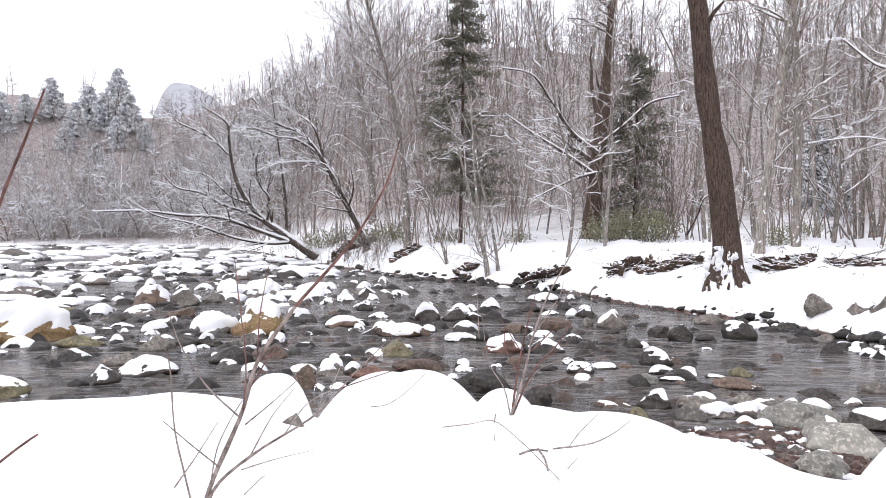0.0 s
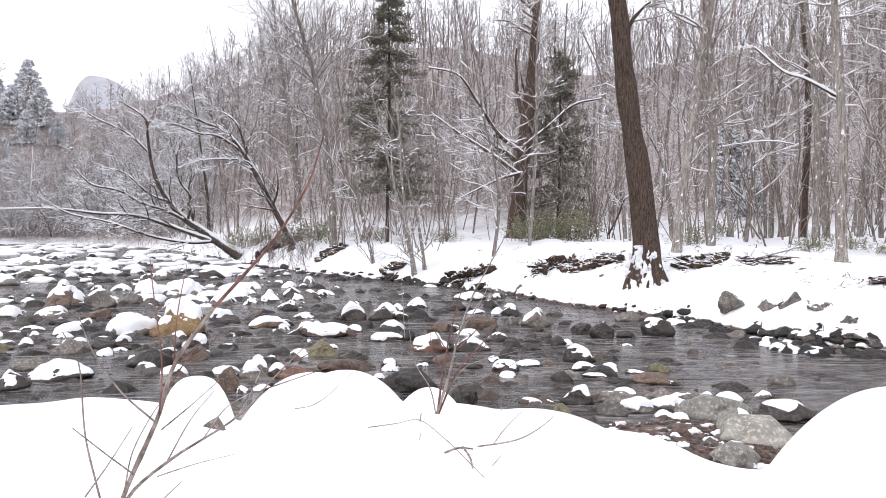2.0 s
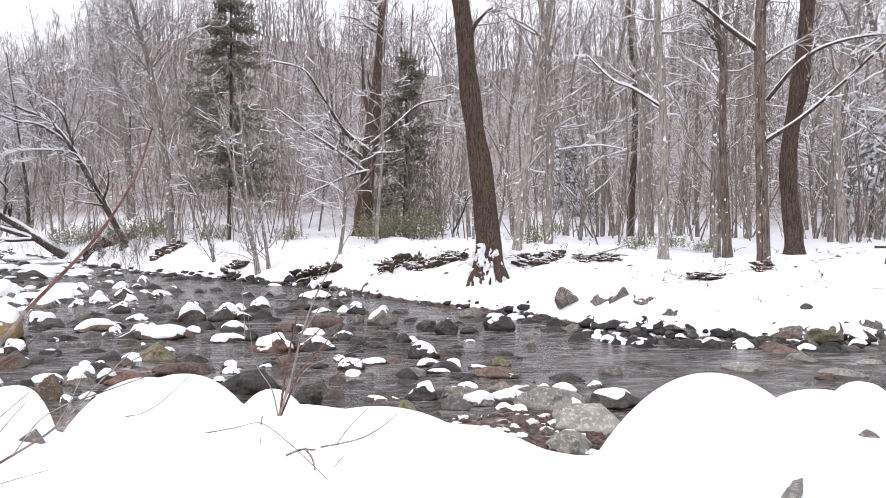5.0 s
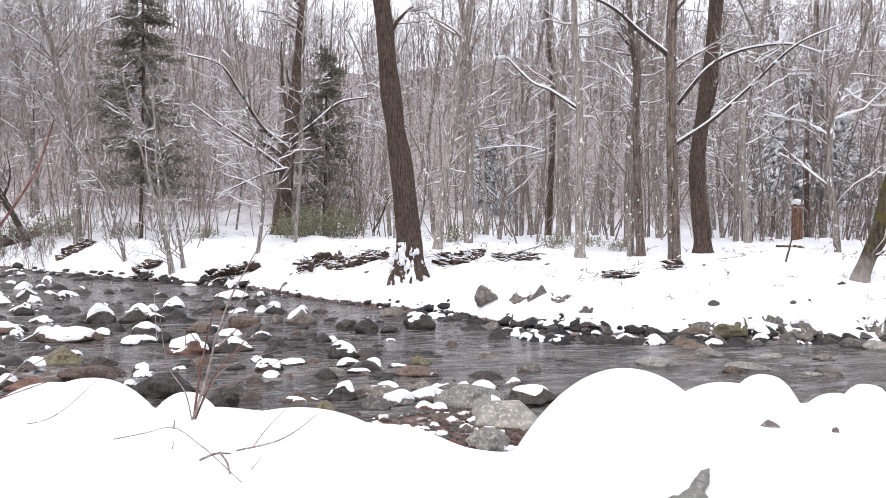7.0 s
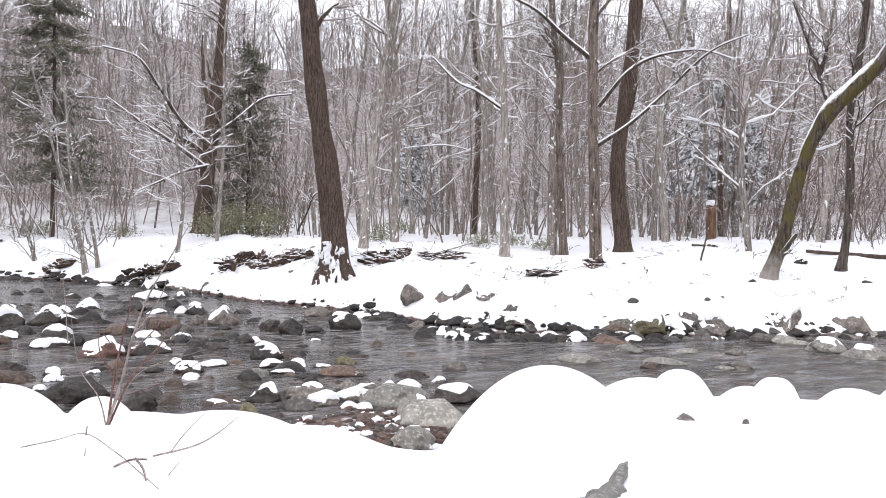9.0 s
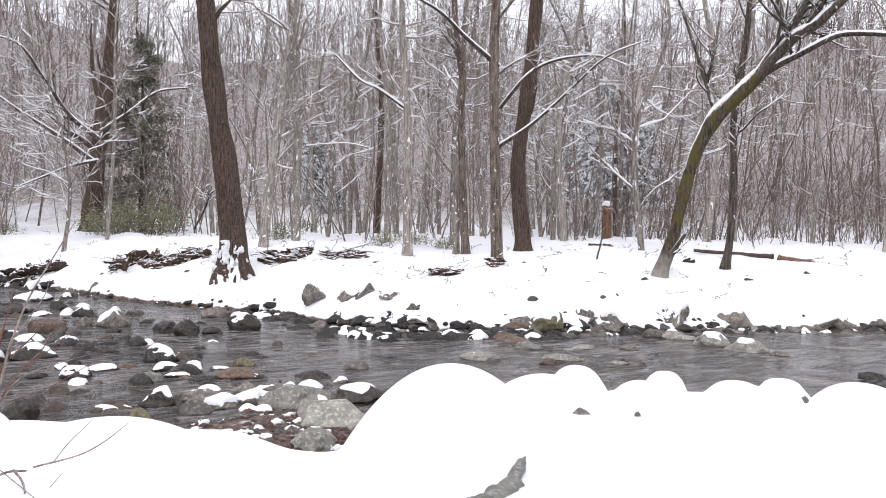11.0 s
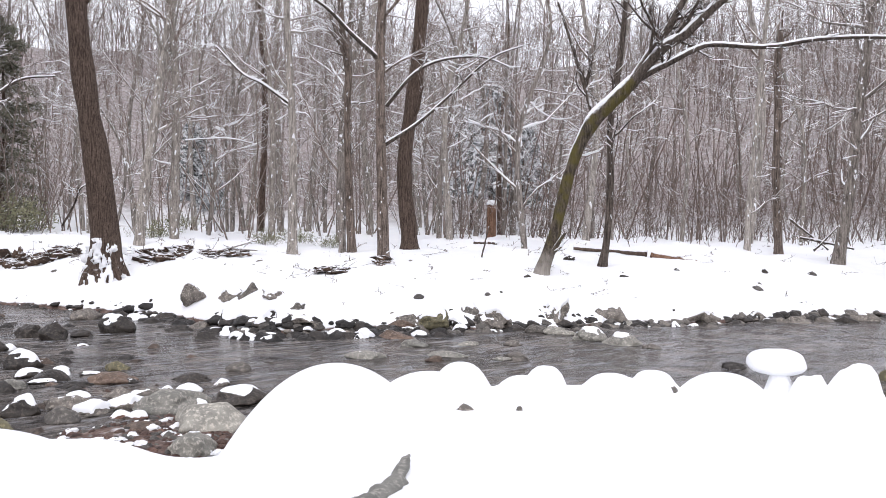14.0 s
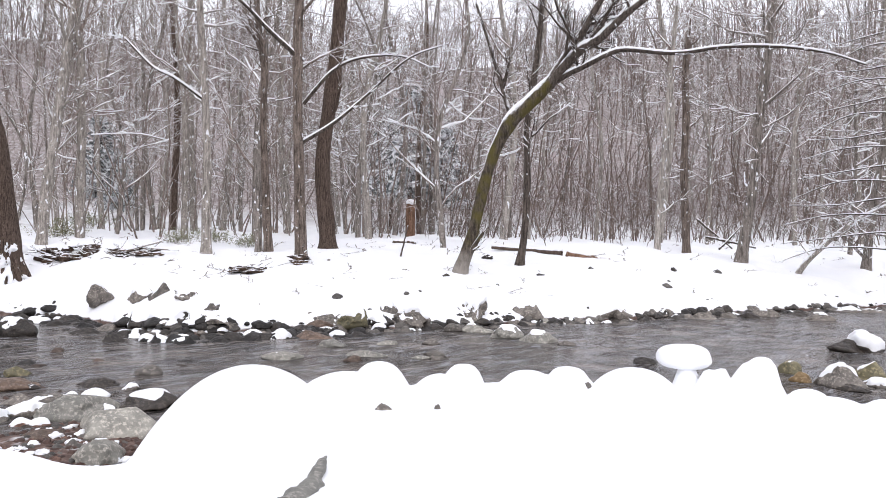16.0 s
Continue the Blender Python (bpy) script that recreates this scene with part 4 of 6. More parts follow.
def gravel(count, b0, b1, d0, d1, seed):
    """Places of pebbles on the bare gravel bar."""
    g = np.random.default_rng(seed)
    out = []
    while len(out) < count:
        x, y = polar(g.uniform(b0, b1), g.uniform(d0, d1))
        z = ground_at(x, y)
        if z > -0.06:
            out.append((x, y, z + 0.045, g.uniform(0.03, 0.12)))
    return out


stone_field("gravel", "red-brown pebbles on the bare gravel bar", gravel(420, 16, 31, 6.6, 9.4, 45), ROCKS['r'], 0.05)
stone_field("gravel", "grey pebbles on the bare gravel bar", gravel(200, 16, 31, 6.6, 9.4, 46), ROCKS['g'], 0.12)

# ---- trees ----
def trunk_part(tree, line, rad, material, sides=10, flare=0.0, foot=0.22):
    """A trunk with an uneven, ribbed surface that widens at its foot."""
    k = 3 * len(line)
    fine = smoothline(line, k)
    r = np.interp(np.linspace(0, len(rad) - 1, k), np.arange(len(rad)), rad)
    r = r * (1 + flare * np.exp(-np.clip(fine[:, 2], 0, 9) / foot))
    v, q = tubes(fine[None], r[None], sides)
    axis = np.repeat(fine, sides, axis=0)
    out = v - axis
    v = axis + out * (1 + 0.22 * grain(v * [3, 3, 0.9] + len(tree.name), 1.2, 3))[:, None]
    return quads("trunk", v, q, material, tree)


def crown_of(g, line, rad, limbs, length, reach=(0.25, 1.0), twigs=6.0, angle=55, lift=0.06, wiggle=0.16, least=0.006, thick=0.42):
    """Limbs, branches and twigs on a trunk line; lists of (lines, radii, sides)."""
    p, r = line[None], rad[None]
    a, ra = offshoots(g, p, r, limbs, reach[0], reach[1], angle, length, thick, 7, wiggle, lift, 0.25)
    b, rb = offshoots(g, a, ra, limbs * 5, 0.2, 1.0, 45, length * 0.45, 0.6, 5, wiggle * 1.1, lift * 0.8, 0.35, least * 1.3)
    c, rc = offshoots(g, b, rb, int(limbs * 5 * twigs), 0.15, 1.0, 42, length * 0.24, 0.7, 3, wiggle, lift, 0.5, least)
    return (a, ra), (b, rb), (c, rc)


def dress(tree, parts, bark, twig_bark, snow=0.8, g=None, single=True):
    """Meshes for the limbs, the twiggy crown and the snow on both."""
    (a, ra), (b, rb), (c, rc) = parts
    fine = [tubes(b, rb, 4), tubes(c, rc, 3)] if single else [tubes(b, rb, 3), tubes(c[:, ::2], rc[:, ::2], 3)]
    if single:
        for k in range(len(a)):
            quads("limb", *tubes(a[k:k + 1], ra[k:k + 1], 7), bark, tree)
    else:
        fine.append(tubes(a, ra, 5))
    tagged(quads("crown", *joined(fine), twig_bark, tree), kind="stuff")
    if snow:
        lying = [snow_on(a, ra, 5 if single else 4, snow, g)] + ([snow_on(b, rb, 4, snow, g)] if single else [snow_on(b[::2], rb[::2], 3, snow, g)])
        tagged(quads("lying_snow", *joined(lying), MAT_SNOW, tree, "snow lying along the branches"), kind="stuff")


def hero(b, d, shape, r0, r1, label, bark, seed, limbs=14, length=3.0, reach=(0.3, 1.0), twigs=4.0, angle=55, lift=0.06, snow=0.8, roots=0, least=0.008, thick=0.42, twig_bark=None, wiggle=0.16, radii=None):
    """A tree at bearing b and distance d; shape: pairs of height and sideways shift in metres, as seen from the river."""
    g = np.random.default_rng(seed)
    x, y = polar(b, d)
    z = ground_at(x, y)
    side = np.array([math.cos(radians(b)), -math.sin(radians(b)), 0])
    line = smoothline([side * s + [0, 0, h] for h, s in ((-0.8, shape[0][1]), *shape)], 16)
    u = np.linspace(0, 1, 16)
    rad = r0 + (r1 - r0) * u
    rad[0:2] *= 1.18
    if radii:
        rad = np.interp(np.linspace(0, len(radii), 16), np.arange(len(radii) + 1), (radii[0], *radii))
    tree = tagged(new("tree"), label, "tree", "bank trees")
    tree.location = (x, y, z)
    rad = rad * (1 + 0.05 * g.normal(size=16))
    trunk_part(tree, line, rad, bark, 24 if roots else 16, 0.16 if roots else 0.35, 0.4 if roots else 0.22)
    if snow >= 1:
        fine = smoothline(line, 60)[None]
        quads("trunk_snow", *snow_on(fine, np.interp(np.linspace(0, 15, 60), np.arange(16), rad)[None] * 1.12, 8, 0.62, g, 1.1), MAT_SNOW, tree, "snow on the leaning trunk")
    dress(tree, crown_of(g, line, rad, limbs, length, reach, twigs, angle, lift, wiggle, least, thick), bark, twig_bark or BARK_TWIG, snow, g)
    if roots:
        # snow plastered over the flare of the roots
        zz = np.linspace(-0.5, 1.0, 44)
        around = np.linspace(0, 6.283, 97)[:-1]
        a2, z2 = np.meshgrid(around, zz)
        low = np.clip(z2.ravel(), 0, 1)
        pts = np.stack([np.cos(a2).ravel() * 2.4, np.sin(a2).ravel() * 2.4, z2.ravel() * 1.5], 1)
        turn = (a2.ravel() - math.atan2(-y, -x) + math.pi) % (2 * math.pi) - math.pi
        mask = grain(pts + seed, 2.4, 4) * 1.9 + 0.5 * np.exp(-((turn + 0.1) / 0.6) ** 2) - 0.06 - 0.95 * low
        out = r0 * (1.03 + 0.24 * np.exp(-low / 0.4)) + np.clip(mask * 0.5, -0.22, 0.12)
        v = np.stack([np.cos(a2).ravel() * out, np.sin(a2).ravel() * out, z2.ravel()], 1)
        i, j = np.meshgrid(np.arange(43), np.arange(96), indexing='ij')
        q = np.stack([i * 96 + j, i * 96 + (j + 1) % 96, (i + 1) * 96 + (j + 1) % 96, (i + 1) * 96 + j], -1).reshape(-1, 4)
        quads("base_snow", v, q, MAT_SNOW, tree, "snow plastered on the root flare")
        for k in range(roots):
            a = k * 6.283 / roots + g.uniform(-0.3, 0.3)
            w = np.array([math.cos(a), math.sin(a), 0])
            ln = g.uniform(0.25, 0.5)
            rl = smoothline([w * r0 * 0.8 + [0, 0, 0.75], w * r0 * 1.02 + [0, 0, 0.35], w * (r0 * 1.2 + 0.2 * ln) + [0, 0, 0.02], w * (r0 * 1.35 + 0.5 * ln) + [0, 0, -0.5]], 7)
            rr = np.linspace(r0 * 0.22, r0 * 0.13, 7)
            quads("root", *tubes(rl[None], rr[None], 7), bark, tree)
            fine = smoothline(rl, 20) - [0, 0, 0.02]
            quads("root_snow", *snow_on(fine[None], np.interp(np.linspace(0, 6, 20), np.arange(7), rr)[None] * 1.0, 6, 1.1, g), MAT_SNOW, tree)
    return tree


def limb(tree, bark, r0, r1, *points, side=0.0, twigs=10, snow=1.0, seed=1, reach=0.9, least=0.007, spread=50):
    """One large bough with its snow and twigs; points: sideways, away, up from the tree's foot, as seen from the river (bearing side)."""
    g = np.random.default_rng(seed)
    a = radians(side)
    p = smoothline([(s * math.cos(a) + f * math.sin(a), -s * math.sin(a) + f * math.cos(a), h) for s, f, h in points], 34)[None]
    r = np.linspace(r0, r1, 34)[None]
    b, rb = offshoots(g, p, r, twigs, 0.15, 1.0, spread, reach, 0.5, 9, 0.15, 0.05, 0.3, least)
    c, rc = offshoots(g, b, rb, twigs * 6, 0.15, 1.0, 42, reach * 0.45, 0.6, 5, 0.17, 0.04, 0.4, least * 0.75)
    bough = quads("bough", *tubes(p, r, 9), bark, tree)
    tagged(quads("brushwood", *joined([tubes(b, rb, 5), tubes(c, rc, 3)]), bark, bough), kind="stuff")
    if snow:
        quads("bough_snow", *joined([snow_on(p, r * 1.05, 7, snow * 0.72, g, 1.0), snow_on(b, rb, 5, snow, g), snow_on(c, rc, 4, snow * 0.5, g)]), MAT_SNOW, bough, "thick snow lying along the bough")["kind"] = "stuff"


# the great tree at the water's edge
grand = hero(20.2, 22.7, ((0, 0.0), (0.7, 0.03), (1.55, -0.03), (3.2, -0.24), (4.8, -0.49), (6.45, -0.68), (8.1, -0.88), (14, -1.9)), 0.41, 0.2,
     "large brown-barked tree leaning over snowy roots on the bank", BARK_BROWN, 11, limbs=4, length=3.0, reach=(0.75, 1.0), roots=8, snow=0.7,
     radii=(0.46, 0.39, 0.345, 0.315, 0.29, 0.255, 0.24, 0.2))
# dark tree among evergreens
gnarled = hero(10.84, 42, ((0, 0), (2.2, 0.2), (5.2, 0.48), (8.3, 0.82), (11.4, 1.04), (17, 1.5)), 0.46, 0.14, "dark brown forest tree beside evergreens", BARK_BROWN, 12, limbs=16, length=4.5, reach=(0.35, 1), radii=(0.46, 0.42, 0.37, 0.32, 0.26, 0.15))
limb(gnarled, BARK_DARK, 0.12, 0.03, (0.4, -0.3, 4.6), (-0.9, -0.8, 5.6), (-2.0, -1.2, 7.2), (-3.0, -1.4, 8.6), (-4.6, -1.6, 9.0), side=10.84, twigs=12, snow=1.2, seed=71, reach=1.8, least=0.012)
limb(gnarled, BARK_DARK, 0.11, 0.03, (0.3, -0.3, 3.4), (-1.4, -1.0, 4.6), (-3.0, -1.4, 5.6), (-4.4, -1.6, 6.6), side=10.84, twigs=12, snow=1.2, seed=72, reach=1.8, least=0.012)
limb(gnarled, BARK_DARK, 0.1, 0.03, (0.5, -0.4, 5.0), (1.8, -1.0, 6.0), (3.0, -1.3, 7.0), (4.4, -1.5, 7.3), side=10.84, twigs=10, snow=1.2, seed=73, reach=1.6, least=0.012)
limb(gnarled, BARK_DARK, 0.08, 0.02, (0.4, -0.3, 3.6), (-0.8, -0.9, 3.2), (-2.0, -1.3, 2.6), (-3.0, -1.5, 2.1), side=10.84, twigs=8, snow=1.2, seed=74, reach=1.4, least=0.012)
limb(grand, BARK_DARK, 0.03, 0.012, (-1.05, 0.4, 1.3), (-0.75, 0.3, 1.9), (-0.6, 0.1, 2.3), (-0.3, 0.0, 2.5), side=20.2, twigs=6, snow=1.0, seed=63, reach=0.6)
hero(9.3, 33, ((0, 0), (2, 0.2), (4, 0.0), (6, -0.5), (9, -1.0)), 0.085, 0.03, "spreading bare tree with snow along its limbs", BARK_GREY, 13, limbs=24, length=3.8, reach=(0.2, 1), angle=50, snow=1.0)
# slim stems at the water's edge
hero(3.38, 32.9, ((0, 0), (1.5, -0.29), (4.3, -1.0), (8, -1.9)), 0.1, 0.03, "slim pale stem at the water's edge", BARK_PALE, 14, limbs=14, length=1.8, reach=(0.25, 1), least=0.006)
hero(3.5, 32.9, ((0, 0), (2, -0.35), (4, -0.6), (7.5, -0.8)), 0.08, 0.03, "slim pale stem at the water's edge", BARK_PALE, 15, limbs=12, length=1.7, reach=(0.25, 1), least=0.006)
hero(4.2, 33.4, ((0, 0), (2, -0.3), (4.5, -0.9), (8, -1.4)), 0.09, 0.03, "slim pale stem leaning upstream", BARK_PALE, 16, limbs=12, length=1.8, reach=(0.25, 1), least=0.006)
hero(0.4, 37.0, ((0, 0), (2, -0.5), (4.5, -1.0), (9, -1.8)), 0.1, 0.03, "slim grey stem on the snowy bank", BARK_GREY, 17, limbs=14, length=2.0, reach=(0.2, 1))
# grey and pale trunks of the far bank
hero(22.36, 28.6, ((0, 0), (2.35, 0.18), (5, 0.55), (7.5, 0.83), (9.1, 1.11), (14, 1.6)), 0.19, 0.09, "pale grey tree leaning on the snowy bank", BARK_PALE, 18, limbs=14, length=3.4, reach=(0.35, 1))
pale = hero(32.8, 22.6, ((0, 0), (1.7, -0.01), (3.3, -0.03), (5.8, -0.19), (7.4, -0.26), (13, -0.3)), 0.15, 0.08, "straight pale grey tree on the bank", BARK_PALE, 19, limbs=9, length=2.6, reach=(0.5, 1))
limb(pale, BARK_DARK, 0.04, 0.02, (-0.05, 0, 4.2), (-0.9, -0.2, 4.75), (-1.45, -0.3, 5.0), (-2.15, -0.3, 5.7), side=32.8, twigs=5, snow=1.4, seed=61, reach=0.6)
limb(pale, BARK_PALE, 0.022, 0.01, (-1.15, -0.3, 3.05), (-1.7, -0.4, 3.15), (-2.3, -0.5, 3.12), (-2.9, -0.6, 3.05), side=32.8, twigs=3, snow=0.9, seed=62, reach=0.4)
hero(37.1, 22.6, ((0, 0), (2.45, -0.15), (4.05, -0.2), (5.2, -0.18), (6.0, -0.32), (7.0, -0.42), (13, -0.9)), 0.12, 0.085, "wavy dark grey tree on the bank", BARK_UMBER, 20, limbs=9, length=2.4, reach=(0.5, 1))
hero(36.4, 23.0, ((0, 0), (2.5, 0.0), (5.0, 0.1), (9, 0.2)), 0.11, 0.06, "slim grey tree on the bank", BARK_GREY, 21, limbs=9, length=2.0, reach=(0.4, 1))
nine = hero(39.44, 20.6, ((0, 0), (2.5, -0.1), (4.65, -0.16), (6.85, -0.15), (12, 0.1)), 0.165, 0.1, "grey-brown tree with twiggy foot on the snowy bank", BARK_UMBER, 22, limbs=6, length=2.4, reach=(0.6, 1))
limb(nine, BARK_DARK, 0.05, 0.012, (0, 0, 4.1), (0.7, -0.3, 4.9), (1.4, -0.5, 5.25), (2.4, -0.8, 5.3), (3.2, -1.0, 5.0), side=39.25, twigs=9, seed=2)
limb(nine, BARK_DARK, 0.05, 0.012, (0, 0, 3.1), (0.8, -0.4, 3.6), (1.6, -0.6, 4.3), (2.6, -1.0, 5.2), (3.6, -1.2, 5.6), side=39.25, twigs=9, seed=3)
limb(nine, BARK_DARK, 0.07, 0.02, (-0.05, 0, 5.2), (-0.9, -0.2, 5.9), (-1.8, -0.3, 6.7), (-3.4, -0.4, 7.4), side=39.25, twigs=9, seed=4)
hero(41.3, 24.0, ((0, 0.0), (0.9, -0.04), (2.1, -0.19), (3.25, -0.16), (5.1, 0.08), (6.3, 0.19), (7.6, 0.28), (13, 0.8)), 0.25, 0.15, "brown forest tree with a curved trunk", BARK_BROWN, 23, limbs=8, length=3.0, reach=(0.55, 1), radii=(0.28, 0.26, 0.24, 0.225, 0.21, 0.2, 0.19, 0.12))
# the mossy tree that leans downstream
moss = hero(51.1, 20.85, ((0, 0), (0.95, 0.29), (2.0, 0.52), (2.95, 0.75), (3.55, 0.99), (4.1, 1.31), (4.6, 1.8), (5.12, 2.31)), 0.17, 0.135, "leaning mossy tree with snow along its upper side", BARK_MOSS, 24, limbs=2, length=1.2, reach=(0.75, 1), snow=1.0,
     radii=(0.19, 0.155, 0.15, 0.155, 0.165, 0.175, 0.17, 0.155))
limb(moss, BARK_DARK, 0.14, 0.07, (2.2, 0, 5.0), (2.7, -0.1, 5.8), (3.1, -0.2, 6.4), (3.55, -0.3, 7.25), (4.6, -0.3, 9.0), side=51.1, twigs=14, seed=5, reach=1.6)
limb(moss, BARK_DARK, 0.15, 0.07, (2.25, 0, 5.05), (2.95, -0.25, 5.86), (3.5, -0.4, 6.2), (4.2, -0.6, 6.85), (4.9, -0.7, 7.4), (6.4, -1.0, 8.6), side=51.1, twigs=14, seed=6, reach=1.6)
limb(moss, BARK_DARK, 0.09, 0.02, (2.15, 0, 4.95), (2.6, -0.1, 5.25), (3.2, -0.5, 5.5), (3.7, -0.6, 5.75), (4.15, -0.8, 5.83), (5.3, -1.1, 5.68), (6.4, -1.3, 5.8), (7.7, -1.5, 5.78), (8.8, -1.7, 5.6), (9.7, -1.8, 5.3), side=51.1, twigs=14, seed=7)
limb(moss, BARK_DARK, 0.07, 0.03, (1.3, 0, 4.1), (1.05, 0.3, 5.0), (0.72, 0.5, 6.1), (0.3, 0.7, 7.4), side=51.1, twigs=8, seed=8, reach=1.2)
limb(moss, BARK_MOSS, 0.09, 0.04, (0.1, -0.1, 0.2), (0.35, -0.15, 0.7), (0.6, -0.2, 1.1), side=51.1, twigs=1, seed=9)
hero(55.46, 22.75, ((0, 0.0), (1.15, 0.14), (2.8, 0.16), (4.1, 0.13), (5.4, 0.3), (6.7, 0.44), (7.7, 0.5), (11, 0.8)), 0.11, 0.06, "slim dark crooked tree on the snowy bank", BARK_DARK, 25, limbs=10, length=2.2, reach=(0.4, 1), radii=(0.13, 0.1, 0.095, 0.09, 0.085, 0.08, 0.07, 0.05))
# the downstream wood
hero(70.8, 28.05, ((0, 0), (2.2, 0.27), (5.0, 0.47), (6.9, 0.68), (8.75, 0.78), (14, 1.4)), 0.19, 0.1, "grey tree leaning downstream on the bank", BARK_GREY, 26, limbs=20, length=3.4, reach=(0.3, 1), angle=70)
hero(67.2, 31.0, ((0, 0), (1.5, -0.08), (3.2, -0.17), (5.35, -0.13), (6.9, -0.21), (8.2, -0.07)), 0.15, 0.13, "grey-brown snapped-off trunk in the wood", BARK_UMBER, 27, limbs=5, length=1.4, reach=(0.6, 1))
hero(65.2, 30.0, ((0, 0), (1.6, 0.02), (3.2, 0.12), (6, 0.3), (9, 0.5)), 0.12, 0.07, "slim trunk plastered with snow on one side", BARK_PALE, 28, limbs=8, length=1.8)
hero(78.4, 31.0, ((0, 0), (2, 0.15), (4, 0.4), (8, 0.7), (13, 1.0)), 0.17, 0.08, "grey tree on the downstream bank", BARK_GREY, 29, limbs=16, length=3.2, reach=(0.2, 1), angle=75)
low = hero(74.4, 28.5, ((0, 0), (0.9, 0.7), (1.8, 1.7), (2.6, 3.2)), 0.1, 0.05, "low snow-laden tree leaning downstream", BARK_PALE, 30, limbs=10, length=1.6, snow=1.0)
spray = hero(83.0, 26.5, ((0, 0), (2, 0.0), (5, -0.1), (9, -0.1)), 0.17, 0.1, "grey tree with long snow-laden boughs over the river", BARK_GREY, 31, limbs=8, length=2.5)
for k in range(15):
    h = 2.0 + 0.5 * k
    reach_out = 4.6 - 0.12 * k
    limb(spray, BARK_DARK, 0.035, 0.008, (0, 0, h), (-reach_out * 0.35, -0.2 + 0.1 * (k % 3), h + 0.25), (-reach_out * 0.7, -0.4, h + 0.25 - 0.2 * (k % 2)), (-reach_out, -0.5, h - 0.25 + 0.1 * (k % 4)), side=83.0, twigs=5, snow=0.6, seed=40 + k)

# snow-laden leaning trees upstream
lean = hero(-8.94, 58.5, ((-0.37, -0.08), (0.46, -1.46), (1.69, -3.11), (2.70, -4.45), (4.71, -5.82), (6.72, -6.39), (8.53, -6.59), (9.53, -6.77), (10.62, -8.47)), 0.36, 0.06, "dark tree leaning low over the river under snow", BARK_DARK, 50, limbs=26, length=3.0, reach=(0.3, 1), angle=45, snow=1.3, least=0.015, twigs=4, radii=(0.34, 0.29, 0.24, 0.2, 0.15, 0.11, 0.085, 0.07, 0.04))
limb(lean, BARK_DARK, 0.070, 0.03, (-6.59, 0.00, 7.11), (-7.57, -0.25, 8.08), (-8.47, -0.50, 8.63), (-9.93, -0.75, 9.26), (-10.69, -1.00, 9.88), side=-8.94, twigs=22, snow=1.6, seed=151, reach=2.6, least=0.015, spread=42)
limb(lean, BARK_DARK, 0.117, 0.03, (-3.71, 0.00, 2.09), (-5.27, -0.40, 2.89), (-6.96, -0.80, 3.47), (-8.31, -1.20, 4.24), (-9.97, -1.60, 4.60), (-10.87, -2.00, 5.55), side=-8.94, twigs=22, snow=1.6, seed=152, reach=2.6, least=0.015, spread=42)
limb(lean, BARK_DARK, 0.156, 0.03, (-2.11, -0.10, 0.74), (-3.90, -0.60, 1.40), (-6.96, -1.10, 2.46), (-9.57, -1.60, 2.62), (-12.07, -2.10, 2.89), (-15.31, -2.60, 2.83), side=-8.94, twigs=22, snow=1.6, seed=153, reach=2.6, least=0.015, spread=42)
limb(lean, BARK_DARK, 0.109, 0.03, (-2.28, -0.20, 0.72), (-3.71, -0.80, 0.65), (-6.05, -1.40, 1.06), (-8.83, -2.00, 2.04), (-11.22, -2.60, 2.60), (-12.96, -3.20, 3.73), side=-8.94, twigs=22, snow=1.6, seed=154, reach=2.6, least=0.015, spread=42)
limb(lean, BARK_DARK, 0.101, 0.03, (-4.45, 0.00, 2.70), (-3.71, 0.25, 3.94), (-4.49, 0.50, 5.16), (-4.69, 0.75, 6.78), (-4.31, 1.00, 8.02), side=-8.94, twigs=22, snow=1.6, seed=155, reach=2.6, least=0.015, spread=42)
limb(lean, BARK_DARK, 0.078, 0.03, (-4.89, 0.00, 3.51), (-6.43, -0.40, 4.09), (-7.94, -0.80, 5.46), (-9.42, -1.20, 5.81), side=-8.94, twigs=22, snow=1.6, seed=156, reach=2.6, least=0.015, spread=42)
bent = hero(-5.58, 48.0, ((0.46, -0.00), (1.50, -0.49), (4.23, -1.89), (5.92, -2.90), (7.24, -4.06), (7.70, -5.34), (9.29, -6.94)), 0.24, 0.05, "grey tree leaning upstream with snow on its limbs", BARK_DARK, 53, limbs=26, length=3.0, reach=(0.3, 1), angle=45, snow=1.3, least=0.014, twigs=4, radii=(0.2, 0.18, 0.15, 0.12, 0.09, 0.06, 0.035))
limb(bent, BARK_DARK, 0.086, 0.03, (-2.90, 0.00, 5.92), (-4.23, -0.25, 6.73), (-5.34, -0.50, 6.86), (-6.62, -0.75, 7.30), (-7.57, -1.00, 7.26), side=-5.58, twigs=20, snow=1.6, seed=161, reach=2.2, least=0.013, spread=42)
limb(bent, BARK_DARK, 0.070, 0.02, (-1.89, 0.00, 4.23), (-2.56, -0.33, 5.25), (-4.22, -0.67, 5.37), (-5.85, -1.00, 5.15), side=-5.58, twigs=20, snow=1.6, seed=162, reach=2.2, least=0.013, spread=42)
limb(bent, BARK_DARK, 0.070, 0.02, (-2.56, 0.00, 5.42), (-3.24, 0.33, 7.62), (-4.56, 0.67, 8.58), (-5.21, 1.00, 9.22), side=-5.58, twigs=20, snow=1.6, seed=163, reach=2.2, least=0.013, spread=42)
